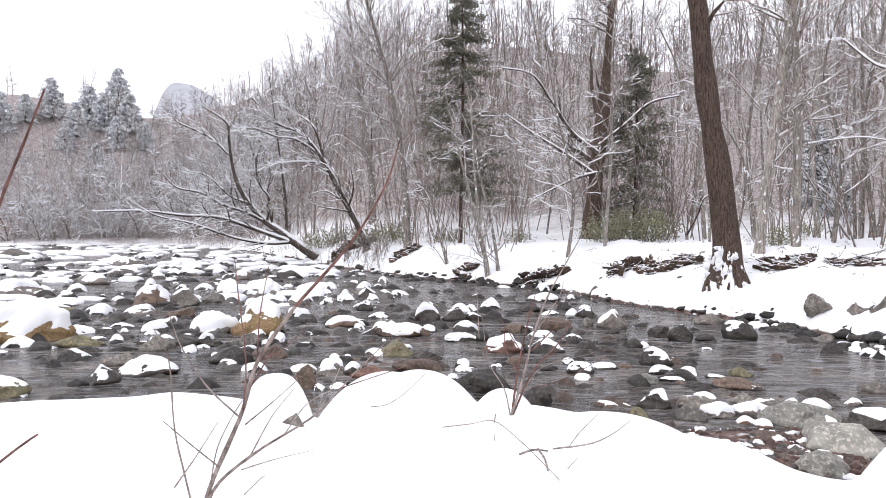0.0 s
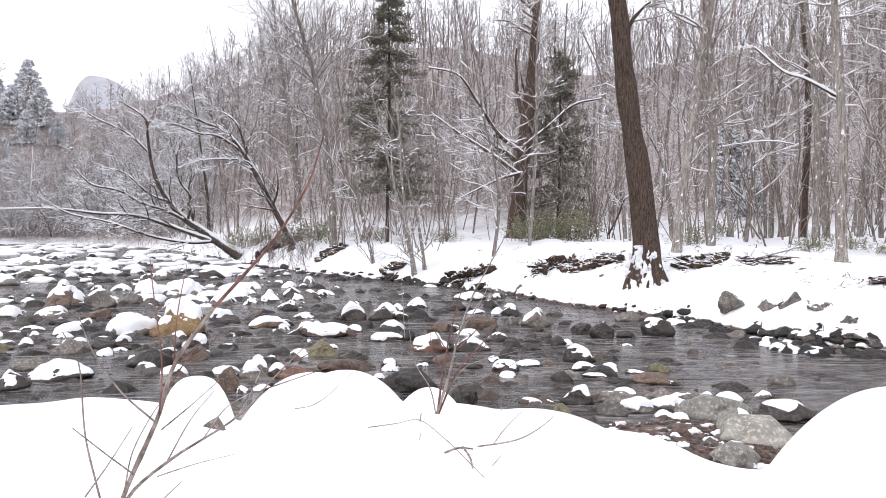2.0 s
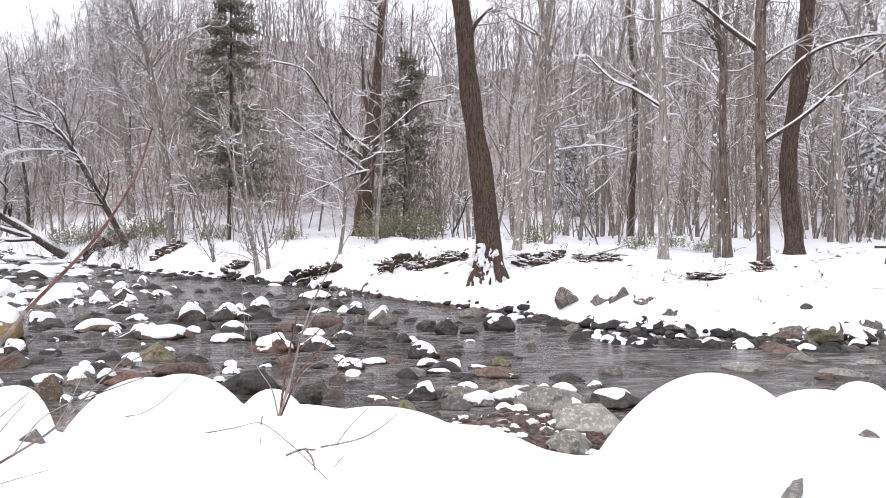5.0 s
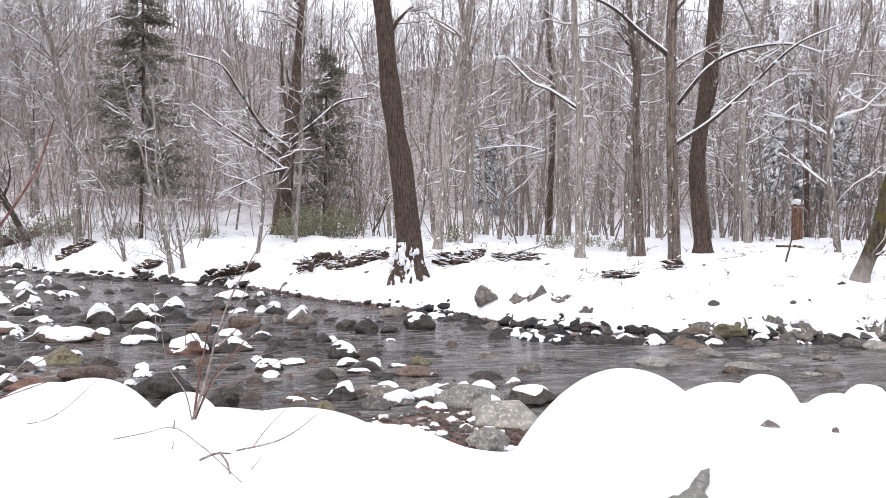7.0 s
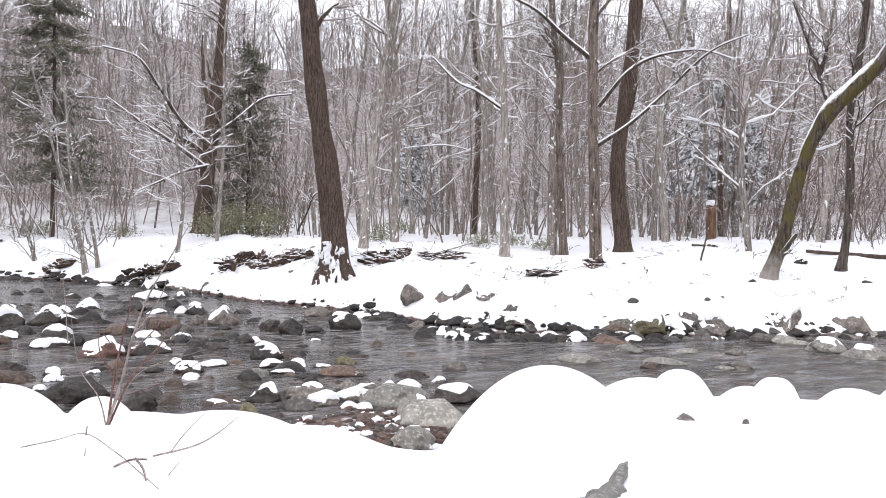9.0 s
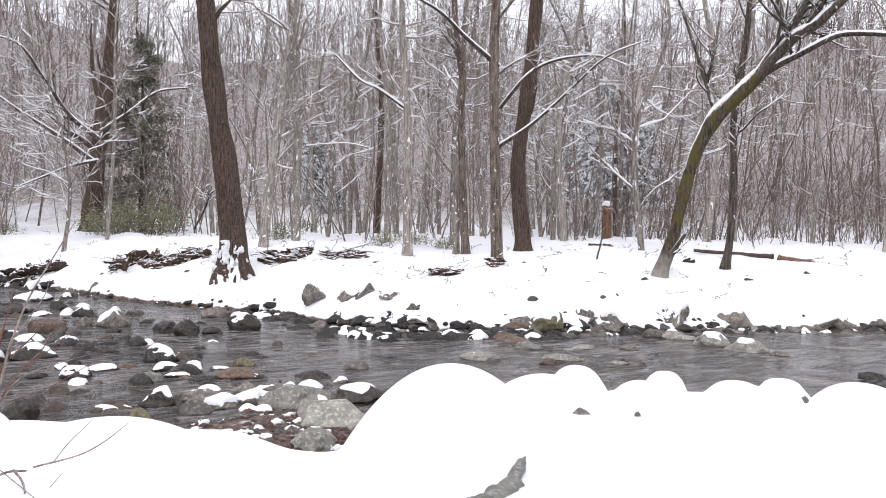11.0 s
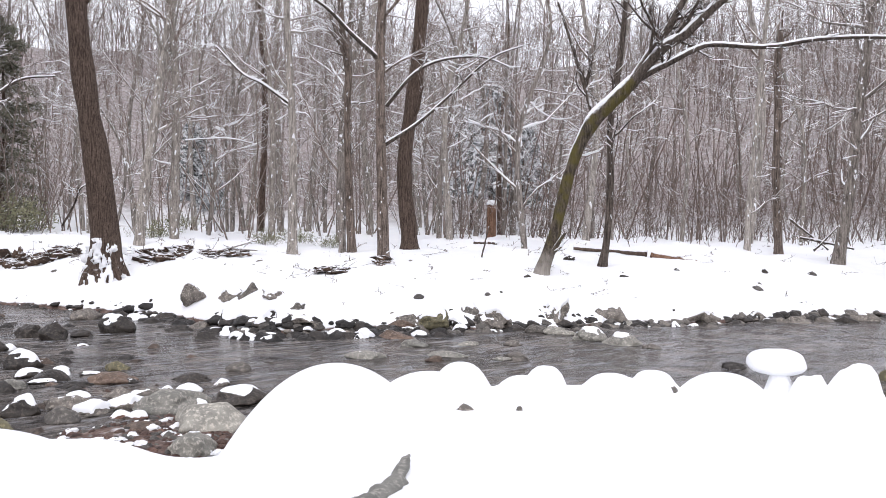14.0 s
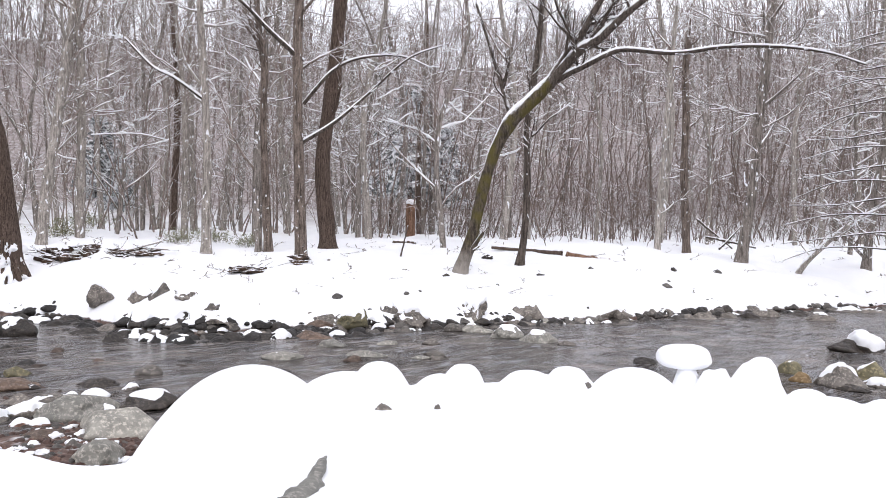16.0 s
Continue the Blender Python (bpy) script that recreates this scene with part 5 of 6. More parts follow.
hero(-11.3, 82, ((0, 0), (4, -0.1), (8, -0.6), (17, -1.8)), 0.24, 0.04, "dark straight trunk behind the leaning trees", BARK_DARK, 54, limbs=16, length=3.5)
hero(-2.5, 44, ((0, 0), (4, -0.2), (9, -1.0), (12, -1.8), (18, -3.6)), 0.24, 0.06, "tall bare tree with a wide twiggy crown", BARK_GREY, 55, limbs=34, length=5.5, reach=(0.4, 1), angle=50, least=0.011, twigs=6)
hero(-5.0, 58, ((0, 0), (4, -0.2), (9, -1.0), (15, -1.8), (21, -2.6)), 0.24, 0.06, "tall bare tree with a wide twiggy crown", BARK_GREY, 56, limbs=34, length=6.0, reach=(0.4, 1), angle=50, least=0.012, twigs=6)

# arching riverside trees far upstream, every bough lined with snow
for k, (b, d, h) in enumerate(((-13.2, 106, 7.0), (-15.6, 132, 8.5), (-17.4, 150, 9.5), (-19.2, 164, 8.0), (-21.3, 166, 10.0), (-23.4, 168, 8.0), (-25.6, 167, 9.5), (-27.4, 168, 7.5), (-29.2, 168, 10.0), (-14.4, 118, 10.5), (-18.2, 163, 12.5), (-22.4, 170, 13.0), (-26.5, 171, 12.5))):
    hero(b, d, ((0, 0), (h * 0.3, -h * 0.08), (h * 0.6, -h * 0.25), (h, -h * 0.5)), 0.2, 0.05, "snow-lined bare tree arching over the upstream bank", BARK_HILL, 300 + k, limbs=16, length=h * 0.8, reach=(0.05, 1), twigs=2.5, angle=58, lift=0.03, snow=1.9, least=0.045, thick=0.6, wiggle=0.2, twig_bark=BARK_SNOWY)


# forest trees, several kinds, each built once and then set out
def forest_tree(seed, h, r, bark, limbs, length, reach, bend, label, angle=50, snow=0.9):
    g = np.random.default_rng(seed)
    line = smoothline([(0, 0, -0.4), (g.normal() * bend * 0.3, g.normal() * bend * 0.3, h * 0.33), (g.normal() * bend * 0.7, g.normal() * bend * 0.7, h * 0.66), (g.normal() * bend, g.normal() * bend, h)], 12)
    rad = np.linspace(r, r * 0.25, 12)
    tree = tagged(new("tree"), label, "tree", "forest trees")
    trunk_part(tree, line, rad, bark, 8)
    dress(tree, crown_of(g, line, rad, limbs, length, reach, 3.2, angle, 0.07, 0.18, 0.010), bark, BARK_TWIG, snow, g, False)
    return tree


KINDS = [
    forest_tree(101, 15, 0.13, BARK_GREY, 15, 3.0, (0.25, 1), 0.8, "slim grey forest tree with snow on its branches"),
    forest_tree(102, 16, 0.16, BARK_PALE, 14, 3.2, (0.35, 1), 0.6, "pale straight bare forest tree"),
    forest_tree(103, 13, 0.10, BARK_GREY, 15, 2.6, (0.2, 1), 0.6, "thin bent bare forest tree"),
    forest_tree(104, 17, 0.17, BARK_BROWN, 15, 3.6, (0.35, 1), 0.7, "brown bare tree in the wood"),
    forest_tree(105, 12, 0.08, BARK_PALE, 15, 2.2, (0.15, 1), 0.7, "young pale bare forest tree"),
    forest_tree(106, 14, 0.10, BARK_DARK, 16, 3.0, (0.2, 1), 0.45, "dark slim bare forest tree"),
    forest_tree(107, 9, 0.06, BARK_GREY, 18, 2.0, (0.1, 1), 0.8, "thin bare understorey sapling"),
    forest_tree(109, 10, 0.10, BARK_GREY, 20, 3.8, (0.12, 1), 0.7, "low spreading bare tree with snow along every limb", 66, 1.25),
    forest_tree(110, 12, 0.13, BARK_GREY, 20, 4.0, (0.15, 1), 0.8, "grey tree with wide snowy limbs", 62, 1.25),
    forest_tree(108, 14, 0.11, BARK_PALE, 15, 2.6, (0.2, 1), 0.8, "pale leaning bare forest tree"),
]


def set_out():
    g = np.random.default_rng(64)
    done, tries, first = [], 0, set()
    while len(done) < 116 and tries < 6000:
        tries += 1
        b, d = g.uniform(-14, 90), g.uniform(22, 66)
        off = d - np.interp(b, FAR_BEARING, FAR_DISTANCE)
        if off < 8.5 or any((b - e) ** 2 * (d / 57) ** 2 + (d - f) ** 2 < 1.6 for e, f in done):
            continue
        if b < 2 and off < 12:
            continue
        done.append((b, d))
        kind = int(g.choice(10, p=(0.13, 0.17, 0.12, 0.04, 0.14, 0.05, 0.08, 0.09, 0.09, 0.09)))
        x, y = polar(b, d)
        m = pose(x, y, ground_at(x, y), 0, 0, g.uniform(0, 360)) @ Matrix.Scale(g.uniform(0.85, 1.2), 4)
        if kind not in first:
            first.add(kind)
            KINDS[kind].matrix_basis = m
        else:
            c = copy_thing(KINDS[kind], m)
            c.matrix_basis = m


set_out()


# far woods: beyond counting
def far_tree(seed, h, r, bushy, wide=45):
    g = np.random.default_rng(seed)
    line = smoothline([(0, 0, -1), (g.normal() * 0.3, g.normal() * 0.3, h * 0.5), (g.normal() * 0.8, g.normal() * 0.8, h)], 6)
    rad = np.linspace(r, r * 0.3, 6)
    p, q = line[None], rad[None]
    a, ra = offshoots(g, p, q, 13, 0.1, 1, wide, h * 0.28, 0.5, 4, 0.17, 0.08, 0.3, 0.03)
    b, rb = offshoots(g, a, ra, 48 + bushy, 0.15, 1, 42, h * 0.15, 0.6, 3, 0.15, 0.1, 0.5, 0.024)
    c, rc = offshoots(g, b, rb, 30 + 2 * bushy, 0.2, 1, 40, h * 0.09, 0.8, 2, 0.1, 0.05, 0.6, 0.024)
    return joined([tubes(p, q, 5), tubes(a, ra, 3), tubes(b[:, ::2], rb[:, ::2], 3), tubes(c, rc, 3)])


def hill_tree(seed, h, wide=40, more=1):
    """A distant tree in few faces."""
    g = np.random.default_rng(seed)
    line = smoothline([(0, 0, -1), (g.normal() * 0.4, g.normal() * 0.4, h * 0.5), (g.normal(), g.normal(), h)], 4)
    p, q = line[None], np.linspace(0.13, 0.04, 4)[None]
    a, ra = offshoots(g, p, q, 14 * more, 0.12, 1, wide, h * 0.32, 0.6, 3, 0.18, 0.1, 0.4, 0.04)
    b, rb = offshoots(g, a, ra, 46 * more, 0.15, 1, wide, h * 0.17, 0.8, 2, 0.15, 0.08, 0.6, 0.033)
    return joined([tubes(p, q, 4), tubes(a, ra, 3), tubes(b, rb, 3)])


def far_wood(name, label, count, b0, b1, d0, d1, scale, seed, material, bushy=0, hgt=13, rad=0.11, wide=45):
    g = np.random.default_rng(seed)
    kinds = [far_tree(seed * 10 + k, hgt, rad, bushy, wide) if bushy >= 0 else hill_tree(seed * 10 + k, hgt, wide, -bushy) for k in range(5)]
    x, y, pieces = [], [], []
    while len(x) < count:
        b, d = g.uniform(b0, b1), g.uniform(d0 ** 1.5, d1 ** 1.5) ** (1 / 1.5)
        if d < np.interp(b, FAR_BEARING, FAR_DISTANCE) + 4:
            continue
        px, py = polar(b, d)
        x.append(px)
        y.append(py)
    z = height(x, y)
    for px, py, pz in zip(x, y, z):
        v, q = kinds[int(g.integers(5))]
        a, s = g.uniform(0, 6.283), scale * g.uniform(0.7, 1.25)
        rot = np.array([[math.cos(a), -math.sin(a), 0], [math.sin(a), math.cos(a), 0], [0, 0, 1]]) * s
        tilt = g.normal(size=2) * (0.16 if wide > 45 else 0.05)
        v = v @ rot.T
        pieces.append((v + np.outer(v[:, 2], [*tilt, 0]) + [px, py, pz], q))
    ob = quads(name, *joined(pieces), material)
    return tagged(ob, label, "woods", kind="stuff")


far_wood("far_wood", "bare grey-brown woods on the snowy hillside", 230, -17, 92, 60, 120, 1.05, 5, BARK_FAR)
far_wood("far_wood", "brown leafless woods covering the hillside", 620, -16, 94, 95, 185, 1.0, 14, BARK_HILL, -1, 11)
far_wood("far_wood", "bare trees along the crest of the hill", 300, -15, 92, 164, 198, 1.05, 9, BARK_HILL, -1, 14)
far_wood("far_wood", "bare trees on the shoulder of the hill", 130, -25, 2, 110, 200, 1.0, 12, BARK_FAR, 30, 13, 0.09, 55)
far_wood("far_wood", "bare woods over the ridge upstream", 240, -42, -14, 172, 256, 0.75, 15, BARK_FAR, -2, 11, 0.1, 62)
far_wood("far_wood", "dense bare riverside woods upstream", 130, -40, -6, 60, 240, 0.85, 6, BARK_FAR, 30, 12, 0.09, 60)


def thicket(count, b0, b1, off0, off1, h0, h1, seed, material, label):
    """Thin leafless stems and twigs that fill the wood's edge."""
    g = np.random.default_rng(seed)
    x, y, hh = [], [], []
    while len(x) < count:
        b = g.uniform(b0, b1)
        d = np.interp(b, FAR_BEARING, FAR_DISTANCE) + g.uniform(off0, off1)
        px, py = polar(b, d)
        x.append(px)
        y.append(py)
    z = height(x, y)
    root = np.stack([x, y, z - 0.2], 1)
    h = g.uniform(h0, h1, count)
    p = np.empty((count, 5, 3))
    lean = g.normal(size=(count, 2)) * 0.22
    for k in range(5):
        f = k / 4
        p[:, k, 0] = root[:, 0] + lean[:, 0] * h * f + g.normal(size=count) * 0.07 * k
        p[:, k, 1] = root[:, 1] + lean[:, 1] * h * f + g.normal(size=count) * 0.07 * k
        p[:, k, 2] = root[:, 2] + h * f
    r = (0.008 + 0.0045 * h)[:, None] * np.linspace(1, 0.35, 5)
    size = min(1.5, h1 * 0.3)
    a, ra = offshoots(g, p, r, count * 7, 0.15, 1, 42, size, 0.6, 3, 0.2, 0.06, 0.5, 0.009)
    b2, rb = offshoots(g, a, ra, count * 9, 0.2, 1, 42, size * 0.47, 0.8, 2, 0.16, 0.1, 0.6, 0.008)
    return tagged(quads("thicket", *joined([tubes(p, r, 3), tubes(a[:, ::2], ra[:, ::2], 3), tubes(b2, rb, 3)]), material), label, "thicket", kind="stuff")


thicket(330, 48, 90, 16, 52, 4, 10.0, 90, BARK_BRUSH, "leafless thicket in the downstream wood")
thicket(60, 10.5, 17, 14, 40, 3, 8.0, 98, BARK_BRUSH, "dark leafless thicket around the evergreens")
thicket(480, -4, 48, 14, 56, 3, 9.0, 91, BARK_TWIG, "leafless brown-grey thicket between the forest trees")
thicket(800, -22, 6, 5, 60, 3.0, 9.0, 92, BARK_TWIG, "leafless reddish-brown thicket along the upstream bank")
thicket(340, 60, 92, 13, 42, 1.0, 4.0, 89, BARK_BRUSH, "dense brown brush in the downstream wood")
thicket(430, 48, 90, 18, 50, 1.0, 3.6, 99, BARK_BRUSH, "dense brown undergrowth in the downstream wood")
thicket(380, 44, 90, 12, 34, 0.8, 2.4, 94, BARK_BRUSH, "low leafless brush under the forest trees")
thicket(170, 3, 88, 1.0, 13, 0.12, 0.45, 95, BARK_BRUSH, "dead stalks and twigs poking out of the snowy bank")
thicket(460, -42, -13, -1, 8, 1.5, 6.0, 96, BARK_FAR, "leafless brush along the upstream waterline")
thicket(160, -12.5, -4, -1, 6, 0.5, 2.2, 97, BARK_BRUSH, "low brush around the leaning trees")
thicket(400, -42, -16, 3, 60, 3.0, 10.0, 93, BARK_SNOWY, "snow-dusted leafless thicket far upstream")


far_wood("riverside_bush", "snow-laden bare bushes along the upstream bank", 64, -33, -11, 90, 182, 1.2, 8, BARK_SNOWY, 60, 12, 0.09, 75)


# evergreens
def conifer(name, h, w, count, needle, seed, label, r=0.2, low=0.12, size=0.34):
    g = np.random.default_rng(seed)
    tree = tagged(new(name), label, "conifer", "evergreens")
    line = smoothline([(0, 0, -0.5), (0.1, 0, h * 0.5), (0, 0.1, h)], 10)
    rad = np.linspace(r, 0.02, 10)
    trunk_part(tree, line, rad, BARK_BROWN, 8)
    n = 150 if count > 6000 else 80
    u = g.uniform(low, 0.98, n)
    az = g.uniform(0, 6.283, n)
    ln = w * (1.05 - u) ** 0.65 * g.uniform(0.55, 1.1, n)
    p = np.empty((n, 5, 3))
    for k in range(5):
        f = k / 4
        p[:, k] = np.stack([np.cos(az) * ln * f, np.sin(az) * ln * f, u * h - 0.28 * ln * f + 0.12 * ln * f * f], 1)
    rr = (0.012 + 0.02 * (1 - u))[:, None] * np.linspace(1, 0.3, 5)
    tagged(quads("inner_wood", *tubes(p, rr, 3), BARK_DARK, tree), kind="stuff")
    who, f = g.integers(n, size=count), g.uniform(0.25, 1.05, count)
    i = np.minimum((f * 4).astype(int), 3)
    t = (f * 4 - i)[:, None]
    c = p[who, i] * (1 - t) + p[who, i + 1] * t + g.normal(size=(count, 3)) * [0.13, 0.13, 0.1]
    a = g.normal(size=(count, 3)) + np.stack([np.cos(az[who]), np.sin(az[who]), -0.3 + 0 * u[who]], 1)
    a /= np.linalg.norm(a, axis=1, keepdims=True)
    b = np.cross(a, g.normal(size=(count, 3)))
    b /= np.linalg.norm(b, axis=1, keepdims=True)
    s = size * g.uniform(0.5, 1.2, count)[:, None]
    v = np.stack([c - a * s * 0.5, c + b * s * 0.13, c + a * s * 0.5, c - b * s * 0.13], 1).reshape(-1, 3)
    quads("needles", v, np.arange(count * 4).reshape(-1, 4), needle, tree, smooth=False)["kind"] = "stuff"
    return tree


def stand(tree, b, d, spin=0, scale=1.0, drop=0.0):
    x, y = polar(b, d)
    tree.matrix_basis = pose(x, y, ground_at(x, y) - drop, 0, 0, spin) @ Matrix.Scale(scale, 4)
    return tree


stand(conifer("conifer", 16, 3.3, 32000, NEEDLES, 71, "tall dark evergreen with thin needled boughs", 0.13, 0.16, 0.22), 1.4, 44)
stand(conifer("conifer", 10.6, 3.0, 21000, NEEDLES, 72, "dark green evergreen beside a brown trunk", 0.16, 0.1, 0.22), 14.0, 44)
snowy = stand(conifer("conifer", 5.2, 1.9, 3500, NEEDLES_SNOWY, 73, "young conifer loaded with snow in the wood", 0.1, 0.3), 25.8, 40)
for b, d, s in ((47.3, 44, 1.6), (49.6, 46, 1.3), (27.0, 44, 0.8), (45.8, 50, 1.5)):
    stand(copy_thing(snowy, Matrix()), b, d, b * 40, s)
tall = stand(conifer("conifer", 11, 5.0, 8000, NEEDLES_HAZED, 74, "tall snow-dusted conifer with painted haze on the far hillside", 0.25, 0.06, 1.15), -23.5, 236, 0, 1.0)
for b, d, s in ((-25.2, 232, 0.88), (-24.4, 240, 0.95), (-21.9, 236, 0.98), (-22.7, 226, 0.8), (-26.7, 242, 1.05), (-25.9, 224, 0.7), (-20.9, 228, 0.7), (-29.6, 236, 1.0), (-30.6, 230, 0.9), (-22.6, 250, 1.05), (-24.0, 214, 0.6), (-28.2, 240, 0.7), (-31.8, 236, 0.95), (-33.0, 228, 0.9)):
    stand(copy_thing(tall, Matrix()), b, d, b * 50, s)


# evergreen shrubs at the wood's edge
def leafy_shrub(w, h, count, seed, label):
    g = np.random.default_rng(seed)
    bush = tagged(new("shrub"), label, "shrub", "shrubs")
    n = 40
    base = np.stack([g.normal(size=n) * w * 0.3, g.normal(size=n) * w * 0.3, np.zeros(n)], 1)
    tip = base * 1.4 + np.stack([g.normal(size=n) * 0.2, g.normal(size=n) * 0.2, g.uniform(0.4, 1.0, n) * h], 1)
    p = np.stack([base, (base + tip) / 2 + g.normal(size=(n, 3)) * 0.06, tip], 1)
    tagged(quads("brushwood", *tubes(p, np.full((n, 3), 0.009), 3), BARK_DARK, bush), kind="stuff")
    who, f = g.integers(n, size=count), g.uniform(0.3, 1.05, count)[:, None]
    c = base[who] * (1 - f) + tip[who] * f + g.normal(size=(count, 3)) * 0.14
    a = g.normal(size=(count, 3)) * [1, 1, 0.5]
    a /= np.linalg.norm(a, axis=1, keepdims=True)
    b = np.cross(a, g.normal(size=(count, 3)))
    b /= np.linalg.norm(b, axis=1, keepdims=True)
    s = g.uniform(0.1, 0.22, count)[:, None]
    v = np.stack([c - a * s * 0.5, c + b * s * 0.17, c + a * s * 0.5, c - b * s * 0.17], 1).reshape(-1, 3)
    quads("leaves", v, np.arange(count * 4).reshape(-1, 4), OLIVE, bush, smooth=False)["kind"] = "stuff"
    return bush


shrub = stand(leafy_shrub(2.4, 1.6, 1300, 81, "olive-green evergreen shrub at the wood's edge"), 13.6, 37)
for b, d, s in ((12.6, 38, 1.0), (15.3, 39, 0.9), (11.8, 36.5, 0.7), (25.0, 33, 0.45), (23.2, 32, 0.5), (-6.8, 53, 0.9), (-4.8, 50, 0.9), (-3.0, 47, 0.8), (-8.6, 58, 0.9), (33.4, 25, 0.3), (31.0, 25.5, 0.35), (35.4, 25, 0.28), (0.2, 46, 0.6), (5.5, 42, 0.5)):
    stand(copy_thing(shrub, Matrix()), b, d, b * 60, s)

# ---- fallen wood, stump, roots in the bank ----
def log(name, label, r0, r1, a, b, bark, snow=1.0, seed=0):
    g = np.random.default_rng(seed)
    (xa, ya), (xb, yb) = polar(*a[:2]), polar(*b[:2])
    pa, pb = np.array([xa, ya, ground_at(xa, ya) + a[2]]), np.array([xb, yb, ground_at(xb, yb) + b[2]])
    line = np.linspace(pa, pb, 14) + g.normal(size=(14, 3)) * r0 * 0.12
    rad = np.linspace(r0, r1, 14) * (1 + 0.07 * g.normal(size=14))
    rad[0] = rad[-1] = 0.01
    line[0], line[-1] = line[1] - (line[2] - line[1]) * 0.02, line[-2] + (line[-2] - line[-3]) * 0.02
    ob = quads(name, *tubes(line[None], rad[None], 10), bark)
    tagged(ob, label, "log", "fallen wood")
    if snow:
        quads("lying_snow", *snow_on(line[None] - [0, 0, r0 * 0.1], rad[None], 7, snow, g), MAT_SNOW, ob)
    return ob


log("log", "long fallen brown log half buried in snow", 0.06, 0.11, (52.9, 26.0, 0.17), (59.0, 26.0, 0.07), BARK_BROWN, 0.9, 1)
log("log", "broken reddish end of a fallen log in the snow", 0.12, 0.11, (58.6, 25.6, 0.08), (62.2, 25.6, 0.04), HEARTWOOD, 0.9, 2)
log("log", "short snow-topped log on the bank", 0.1, 0.08, (45.9, 27, 0.05), (48.0, 27, 0.02), BARK_BROWN, 1.3, 3)
log("dead_branch", "thin dead branch standing out of the snow", 0.03, 0.015, (46.6, 23.2, -0.1), (47.2, 23.2, 1.05), BARK_DARK, 0, 4)
log("dead_branch", "dead branch lying on the snowy bank", 0.04, 0.02, (27.2, 23.5, 0.05), (30.5, 24.5, 0.25), BARK_PALE, 1, 5)
log("dead_branch", "dead branch lying on the snowy bank", 0.035, 0.02, (28.0, 24.2, 0.0), (31.2, 23.2, 0.12), BARK_PALE, 1, 6)
log("dead_branch", "dark dead branch half buried in snow", 0.06, 0.03, (35.0, 19.6, 0.02), (37.2, 19.4, 0.05), BARK_DARK, 1, 7)
log("dead_branch", "snow-covered fallen branches in the wood", 0.05, 0.025, (67.6, 29.5, 1.4), (70.4, 29.5, 0.25), BARK_DARK, 1.2, 8)
log("dead_branch", "snow-covered fallen branches in the wood", 0.05, 0.03, (68.2, 29.2, 0.7), (72.0, 29.8, 0.45), BARK_DARK, 1.2, 9)
log("dead_branch", "snow-covered fallen branches in the wood", 0.04, 0.025, (69.2, 29.0, 0.2), (71.0, 29.6, 1.3), BARK_DARK, 1.2, 10)


def stump(b, d, r, h):
    x, y = polar(b, d)
    g = np.random.default_rng(3)
    line = np.stack([np.zeros(9), np.zeros(9), np.linspace(-0.2, h, 9)], 1)
    rad = np.linspace(r * 1.15, r, 9)
    v, q = tubes(line[None], rad[None], 12)
    v[-12:, 2] += g.uniform(-0.2, 0.1, 12)
    ob = tagged(quads("tree_stump", v, q, HEARTWOOD), "reddish broken stump with a cap of snow in the wood", "stump")
    ob.location = (x, y, ground_at(x, y))
    c, cq = pillow(r * 2.3, r * 2.3, 0.16, 4)
    quads("snow_cap", c + [0, 0, h - 0.06], cq, MAT_SNOW, ob)


stump(47.3, 33, 0.19, 1.5)


def root_mass(b0, b1, d, z, h, seed, label):
    """Bare soil, roots and sticks in the undercut bank."""
    g = np.random.default_rng(seed)
    x0, y0 = polar(b0, d)
    x1, y1 = polar(b1, d)
    mid = np.array([(x0 + x1) / 2, (y0 + y1) / 2])
    mid = np.append(mid, ground_at(*mid))
    ob = tagged(new("root_mass"), label, "roots", "bank roots")
    ob.location = mid
    w = math.hypot(x1 - x0, y1 - y0)

    def spots(n, deep):
        bb, dd = g.uniform(b0, b1, n), d + g.normal(size=n) * deep
        x, y = dd * np.sin(np.radians(bb)), dd * np.cos(np.radians(bb))
        return np.stack([x, y, height(x, y)], 1) - mid

    ball, q = BALLS[3]
    lumps = []
    for k, c in enumerate(spots(int(8 + 22 * w), 0.3)):
        v = ball * (1 + 1.0 * grain(ball + seed * 9 + k, 2.4, 4))[:, None]
        lumps.append((v * [g.uniform(0.05, 0.24), g.uniform(0.06, 0.16), h * g.uniform(0.08, 0.3)] + c + [0, 0, z * g.uniform(-0.2, 1.2)], q))
    tagged(quads("soil", *joined(lumps), MAT_SOIL, ob), kind="stuff")
    n = int(26 * w)
    s = spots(n, 0.4) + np.stack([np.zeros(n), np.zeros(n), g.uniform(-0.08, h * 0.55, n)], 1)
    dirs = np.stack([g.normal(size=n), g.normal(size=n) * 0.5, g.normal(size=n) * 0.35 + 0.15], 1)
    bend = g.normal(size=(n, 3)) * 0.16
    p = np.stack([s + dirs * f + bend * f * f * 14 for f in (0, 0.08, 0.16, 0.24)], 1)
    tagged(quads("root_tangle", *tubes(p, g.uniform(0.005, 0.014, n)[:, None] * np.linspace(1, 0.5, 4), 5), BARK_BROWN, ob), kind="stuff")
    tagged(quads("lying_snow", *snow_on(p, np.full((n, 4), 0.014), 5, 0.6, g), MAT_SNOW, ob), kind="stuff")


